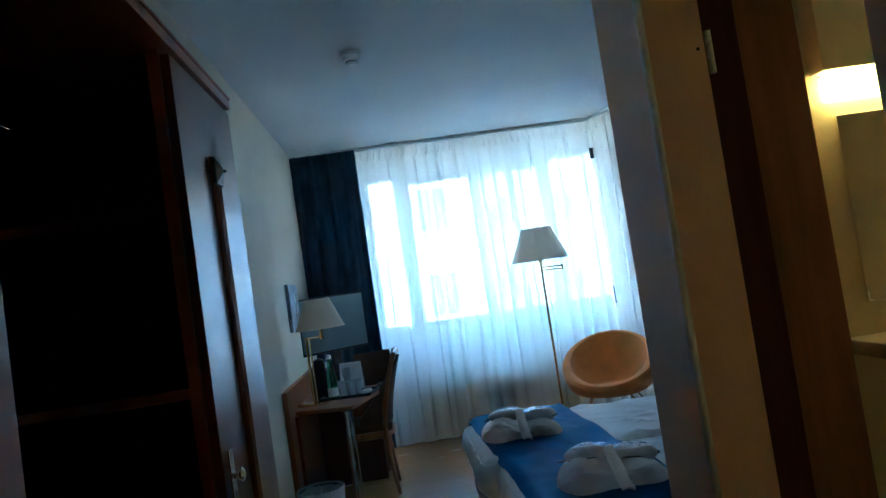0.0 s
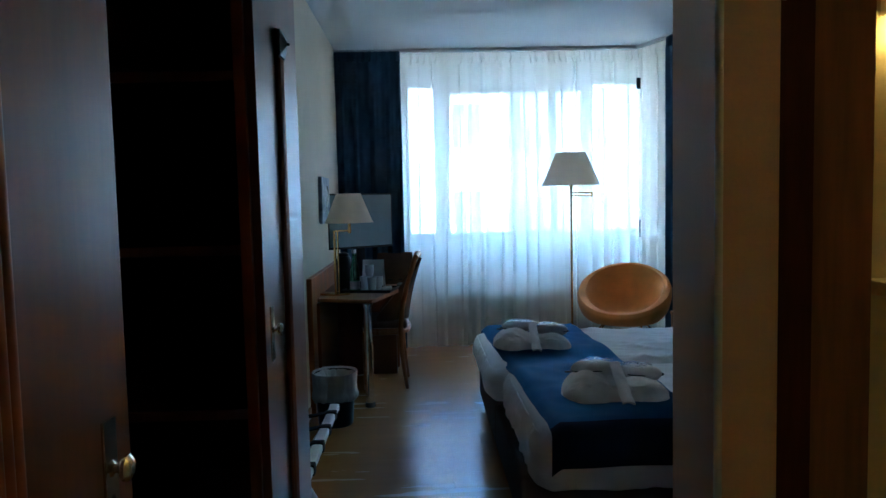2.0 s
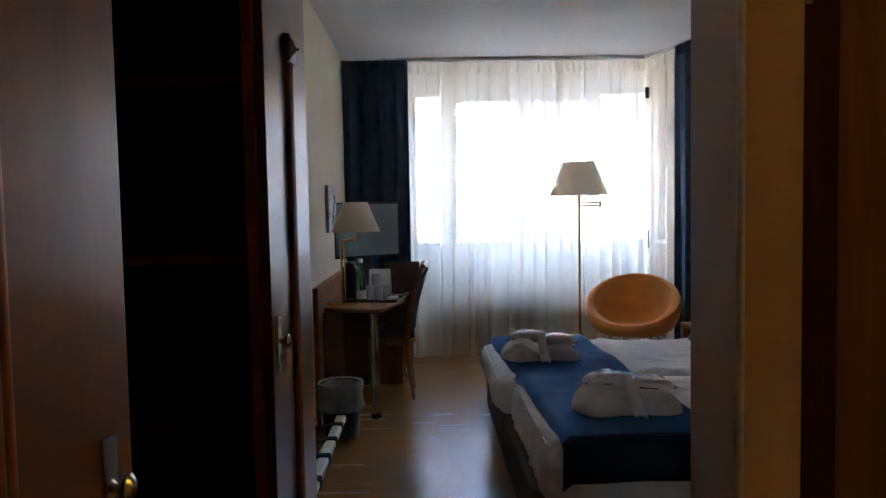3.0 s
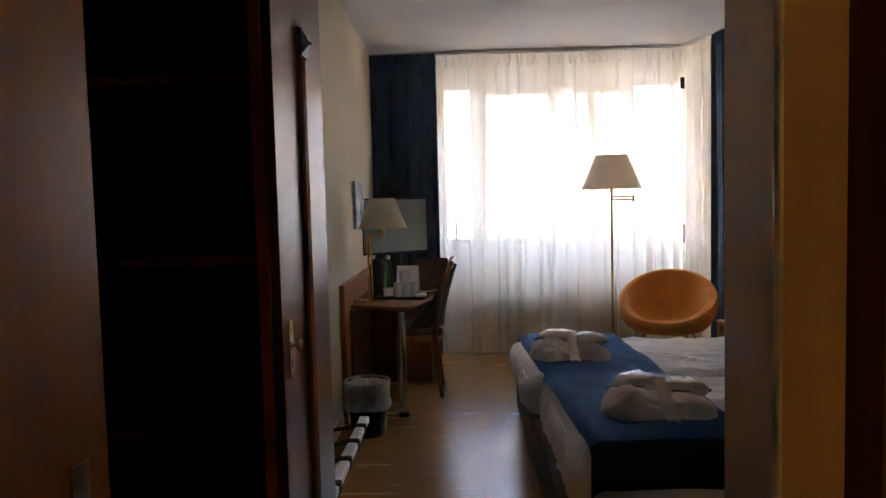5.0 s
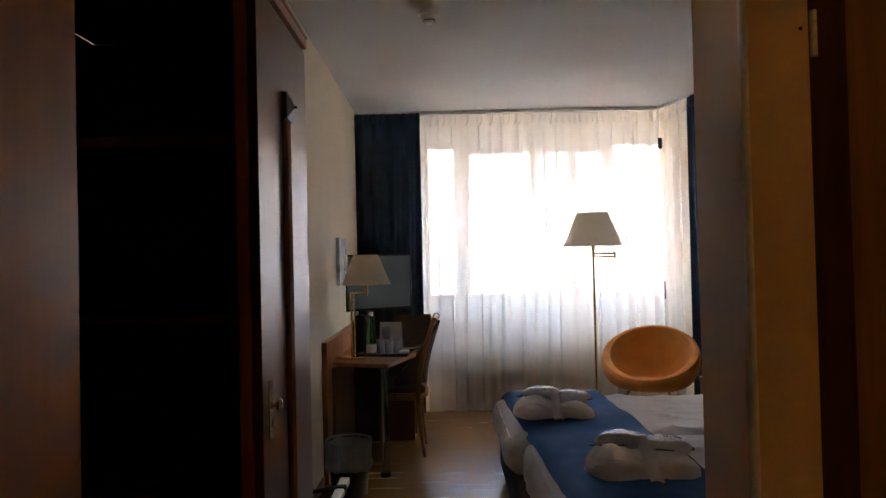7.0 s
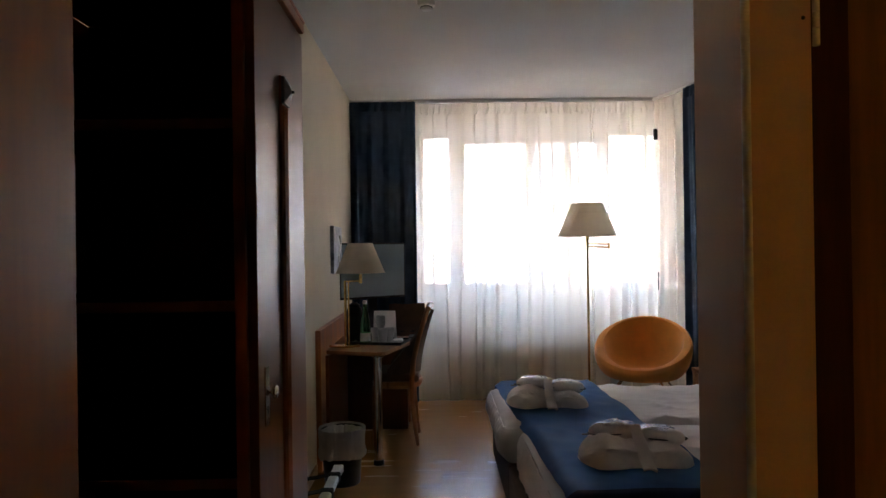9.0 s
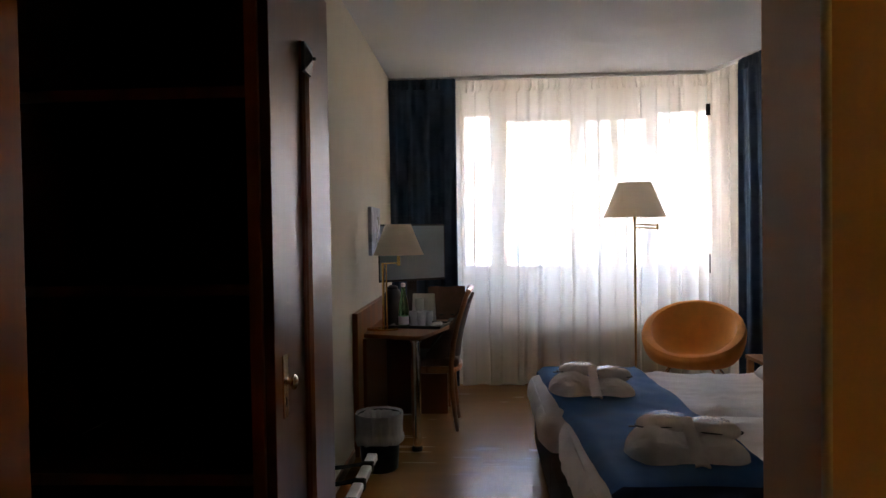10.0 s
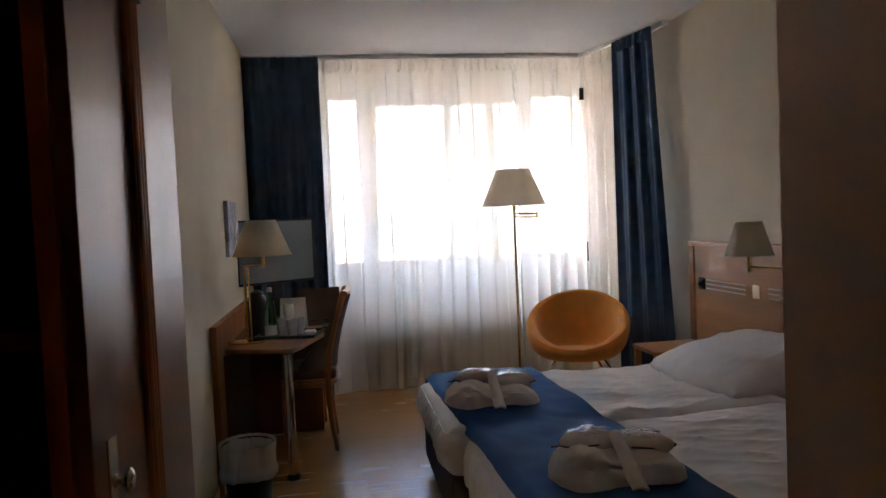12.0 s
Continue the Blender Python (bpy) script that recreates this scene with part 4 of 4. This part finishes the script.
for y in (-0.30, -0.09, 0.09, 0.27):
    bm = grid(bmesh.new(), 24, 1, lambda u, v: Vector((-0.145 + 0.30 * u, y - 0.018 + 0.036 * v, 0.489 - 0.02 * math.sin(math.pi * u))))
    part("strap", thicken(bm, 0.004), M_STRAP, rk, "black webbing strap")
    part("strap_loop", boxed((0.131, y - 0.019, 0.451), (0.179, y + 0.019, 0.490), 0.006), M_STRAP, rk, "black strap wrapped round the rail")

# pictures on the left wall
pc = thing("framed_picture", "black framed picture with a pale mount", "picture", (XL, 3.36, 1.64))
part("mount", boxed((0.004, -0.24, -0.29), (0.012, 0.24, 0.29)), M_PAPER, pc)
for lo, hi in (((0.001, -0.265, -0.315), (0.022, 0.265, -0.29)), ((0.001, -0.265, 0.29), (0.022, 0.265, 0.315)), ((0.001, -0.265, -0.29), (0.022, -0.24, 0.29)), ((0.001, 0.24, -0.29), (0.022, 0.265, 0.29))):
    part("frame_bar", boxed(lo, hi, 0.003), M_BLACK, pc)
pc = thing("wall_print", "grey-blue printed panel hung on the wall", "wall art", (XL, 5.12, 1.37))
part("panel", boxed((0.002, -0.20, -0.17), (0.028, 0.20, 0.17), 0.003), M_PRINT, pc)
part("ribbon", tube(bmesh.new(), [(0.032, 0.05 + 0.06 * math.sin(k * 0.9), 0.10 - 0.03 * k) for k in range(8)], 0.008), M_PAPER, pc)

# ------------------------------------------------------------ window corner
fl = thing("floor_lamp", "brass floor lamp with a cream shade and swing arm", "floor lamp", (1.272, 5.95, 0))
part("base", lathe(bmesh.new(), [(0.14, 0), (0.142, 0.01), (0.13, 0.022), (0.03, 0.032), (0.012, 0.05)], seg=36), M_BRASS, fl)
part("pole", rod(bmesh.new(), (0, 0, 0.03), (0, 0, 1.44), 0.0105, seg=16), M_BRASS, fl)
bm = rod(bmesh.new(), (0.0, 0, 1.395), (0.185, 0, 1.388), 0.006)
rod(bm, (0.0, 0, 1.370), (0.185, 0, 1.362), 0.006)
rod(bm, (0.185, 0, 1.352), (0.185, 0, 1.398), 0.010)
part("swing_arm", bm, M_BRASS, fl)
part("socket", rod(bmesh.new(), (0, 0, 1.42), (0, 0, 1.50), 0.016), M_BRASS, fl)
shade_part(fl, (0, 0, 1.457), 0.252, 0.130, 0.283)

# orange tub armchair
ac = thing("tub_armchair", "orange upholstered tub armchair on thin chrome legs", "armchair", (1.60, 5.50, 0), -24)


def tub(u, v):
    """v runs from the outer foot of the shell over the rim to the seat's middle."""
    a = 2 * math.pi * u
    back = 0.5 + 0.5 * math.sin(a)
    rim_z = 0.402 + 0.338 * back ** 1.0
    rx, ry = 0.378, 0.35
    if v < 0.5:
        t = v / 0.5
        k = 0.52 + 0.48 * math.sin(t * math.pi / 2) ** 0.8
        z = 0.318 + (rim_z - 0.318) * (1 - math.cos(t * math.pi / 2)) ** 0.9
        return Vector((rx * k * math.cos(a), ry * k * math.sin(a) + 0.05 * back * t, z))
    t = (v - 0.5) / 0.5
    if t < 0.16:
        s = t / 0.16 * math.pi
        k = 1 - 0.115 * (1.15 - 0.55 * back) * (1 - math.cos(s))
        return Vector((rx * k * math.cos(a), ry * k * math.sin(a) + 0.05 * back, rim_z + 0.036 * math.sin(s)))
    s = (t - 0.16) / 0.84
    k = (1 - 0.23 * (1.15 - 0.55 * back)) * (1 - s ** 1.5)
    low = 0.365
    z = low + (rim_z - low) * max(0.0, 1 - s * 1.7) ** 1.6
    return Vector((rx * k * math.cos(a), ry * k * math.sin(a) + 0.05 * back * (1 - s), z))


bm = grid(bmesh.new(), 72, 48, tub)
bmesh.ops.remove_doubles(bm, verts=bm.verts, dist=1e-4)
bmesh.ops.holes_fill(bm, edges=bm.edges[:])
part("shell", bm, M_ORANGE, ac)
for sx in (-1, 1):
    for sy in (-1, 1):
        part("leg", tube(bmesh.new(), [(0.15 * sx, 0.13 * sy, 0.315), (0.22 * sx, 0.19 * sy, 0.20), (0.27 * sx, 0.24 * sy, 0.0)], 0.008), M_CHROME, ac, "thin chrome leg")

# headboard, bedside table, wall lamp
hb = thing("headboard", "honey beech headboard with inlaid lines", "headboard", (XR, 3.66, 0))
part("panel", boxed((-0.032, -1.30, 0.12), (-0.002, 1.355, 1.125), 0.004), M_BEECH, hb)
part("cap", boxed((-0.045, -1.32, 1.125), (-0.002, 1.365, 1.152), 0.006), M_BEECH, hb)
part("end_stile", boxed((-0.044, 1.30, 0.0), (-0.002, 1.360, 1.124), 0.004), M_BEECH, hb)
for y0, y1 in ((0.72, 1.16), (0.10, 0.50)):
    for k in range(3):
        part("inlay_line", boxed((-0.0355, y0, 0.845 + 0.028 * k), (-0.031, y1, 0.853 + 0.028 * k), 0.0008), M_PAPER, hb, "thin pale inlay line")
bm = bmesh.new()
top = [bm.verts.new(p) for p in ((-0.032, 1.17, 0.835), (-0.032, 1.25, 0.835), (-0.032, 1.25, 0.915), (-0.032, 1.17, 0.915), (-0.065, 1.21, 0.875))]
for a, b in ((0, 1), (1, 2), (2, 3), (3, 0)):
    bm.faces.new((top[a], top[b], top[4]))
bm.faces.new(top[:4])
part("rosette", bm, M_BLACK, hb, "dark pyramid rosette", smooth=False)
part("switch_plate", boxed((-0.038, 0.575, 0.835), (-0.031, 0.645, 0.915), 0.002), M_NICKEL, hb, "pale brass switch plate")

wl = thing("wall_lamp", "cream shaded reading lamp on a brass arm", "wall lamp", (XR - 0.032, 3.68, 1.05))
part("backplate", boxed((-0.012, -0.03, -0.03), (-0.001, 0.03, 0.09), 0.004), M_BRASS, wl)
part("arm", tube(bmesh.new(), [(-0.01, 0.0, 0.0), (-0.10, 0.02, -0.004), (-0.17, 0.12, 0.0), (-0.22, 0.31, 0.0)], 0.0065), M_BRASS, wl)
part("socket", rod(bmesh.new(), (-0.22, 0.31, -0.03), (-0.22, 0.31, 0.10), 0.013), M_BRASS, wl)
shade_part(wl, (-0.22, 0.31, 0.06), 0.120, 0.066, 0.175)

ns = thing("bedside_table", "small honey beech bedside table", "bedside table", (2.02, 4.82, 0))
part("top", boxed((-0.22, -0.17, 0.462), (0.215, 0.17, 0.488), 0.005), M_BEECH, ns)
for sx in (-0.195, 0.19):
    for sy in (-0.145, 0.145):
        part("leg", boxed((sx - 0.02, sy - 0.02, 0.0), (sx + 0.02, sy + 0.02, 0.461), 0.004), M_BEECH, ns)
part("shelf", boxed((-0.18, -0.14, 0.18), (0.18, 0.14, 0.20), 0.003), M_BEECH, ns)

# ------------------------------------------------------------ folded robes with slippers
def lobe(bm, c, s, seed, rz=0.0, power=0.75):
    """A soft rounded lump of folded cloth."""
    b = bmesh.new()
    bmesh.ops.create_icosphere(b, subdivisions=4, radius=1)
    m = Matrix.Rotation(radians(rz), 3, "Z")
    for v in b.verts:
        p = Vector((math.copysign(abs(v.co.x) ** power, v.co.x) * s[0], math.copysign(abs(v.co.y) ** power, v.co.y) * s[1], v.co.z * s[2]))
        k = 0.5 * noise.noise(p * 9 + Vector((seed, 0, 0))) + 0.25 * noise.noise(p * 30 + Vector((seed, 3, 0)))
        p += p.normalized() * 0.02 * k
        v.co = Vector(c) + m @ p
    me = bpy.data.meshes.new("lobe")
    b.to_mesh(me)
    b.free()
    bm.from_mesh(me)
    bpy.data.meshes.remove(me)
    return bm


def robe(at, rz, seed, label):
    r = thing("folded_bathrobe", label, "bathrobe", at, rz, group="bathrobes on the bed")

    def body(u, v):
        x = -0.235 + 0.47 * u
        end = max(0.0, 1 - (abs(x) / 0.236) ** 7) ** 0.5
        left, right = math.exp(-((x + 0.125) / 0.115) ** 2), math.exp(-((x - 0.13) / 0.110) ** 2)
        wy = (0.062 + 0.080 * left + 0.042 * right) * end
        hz = (0.040 + 0.076 * left + 0.045 * right) * end
        a = 2 * math.pi * v
        c, s2 = math.cos(a), math.sin(a)
        y = math.copysign(abs(c) ** 0.6, c) * wy
        z = hz * abs(s2) ** 0.55 if s2 > 0 else 0.0
        k = 0.022 * noise.noise(Vector((x * 9 + seed, c * 1.6, s2 * 2))) + 0.010 * noise.noise(Vector((x * 26, c * 5 + seed, s2 * 5)))
        for layer in (0.30, 0.62):
            k -= 0.0025 * math.exp(-((z / max(hz, 0.01) - layer - 0.10 * math.sin(x * 8 + seed)) / 0.05) ** 2)
        p = Vector((x, y * (1 + k * 7) - 0.012 - 0.05 * x, max(0.0, z * (1 + k * 6))))
        p.x += 0.012 * noise.noise(Vector((y * 12, z * 12, seed)))
        return p

    bm = grid(bmesh.new(), 60, 44, body)
    bmesh.ops.remove_doubles(bm, verts=bm.verts, dist=2e-4)
    part("folded_cloth", bm, M_TERRY, r)
    path = [(0.012, 0.105, 0.012), (0.012, 0.085, 0.095), (0.010, 0.045, 0.138), (0.008, -0.01, 0.124), (0.014, -0.055, 0.096), (0.020, -0.095, 0.066), (0.028, -0.125, 0.030), (0.036, -0.165, 0.008)]

    def band(u, v):
        f = u * (len(path) - 1)
        i = min(int(f), len(path) - 2)
        p = Vector(path[i]).lerp(Vector(path[i + 1]), f - i)
        return p + Vector(((0.040 + 0.018 * u) * (v - 0.5), 0.0, 0.006 * math.cos((v - 0.5) * 3) + 0.005 * noise.noise(p * 22 + Vector((seed, v * 2, 0)))))

    part("belt", thicken(grid(bmesh.new(), 40, 8, band), 0.010), M_TERRY, r, "terry belt tied over the bundle")
    for sx, rot in ((-1, 14), (1, -12)):
        c0 = (0.106 * sx + 0.016, 0.040, 0.112 if sx < 0 else 0.092)
        bm = lobe(bmesh.new(), c0, (0.092, 0.048, 0.036), seed + 7, rot, 0.62)
        sl = part("slipper", bm, M_TERRY, r, "white towelling slipper")
        pts = []
        for k in range(25):
            a = 2 * math.pi * k / 24
            q = Matrix.Rotation(radians(rot), 3, "Z") @ Vector((0.105 * math.cos(a), 0.048 * math.sin(a), 0))
            pts.append(q + Vector(c0) + Vector((0, 0, -0.004)))
        part("piping", tube(bmesh.new(), pts, 0.003, 6), M_RUBBER, sl, "dark piping")

        def film(u, v):
            x, y = (u - 0.5) * 0.15, (v - 0.5) * 0.085
            z = 0.043 - 2.2 * x * x - 5.5 * y * y + 0.010 * noise.noise(Vector((x * 34, y * 40, seed + sx))) + 0.007 * noise.noise(Vector((x * 90, y * 90, seed)))
            q = Matrix.Rotation(radians(rot), 3, "Z") @ Vector((x - 0.02 * sx, y + 0.01, z))
            return q + Vector(c0)

        part("film", thicken(grid(bmesh.new(), 30, 18, film), 0.001), M_WRAP, sl, "crinkled clear plastic film")
    r.scale = (0.92, 0.92, 0.92)
    part("tag", boxed((-0.215, 0.055, 0.088), (-0.185, 0.064, 0.094), 0.001), M_BLACK, r)
    return r


robe((0.745, 2.74, 0.519), -6, 1.0, "folded cream terry bathrobe with wrapped slippers on the runner")
robe((0.560, 3.75, 0.519), -10, 9.0, "folded cream terry bathrobe with wrapped slippers near the bed's far side")
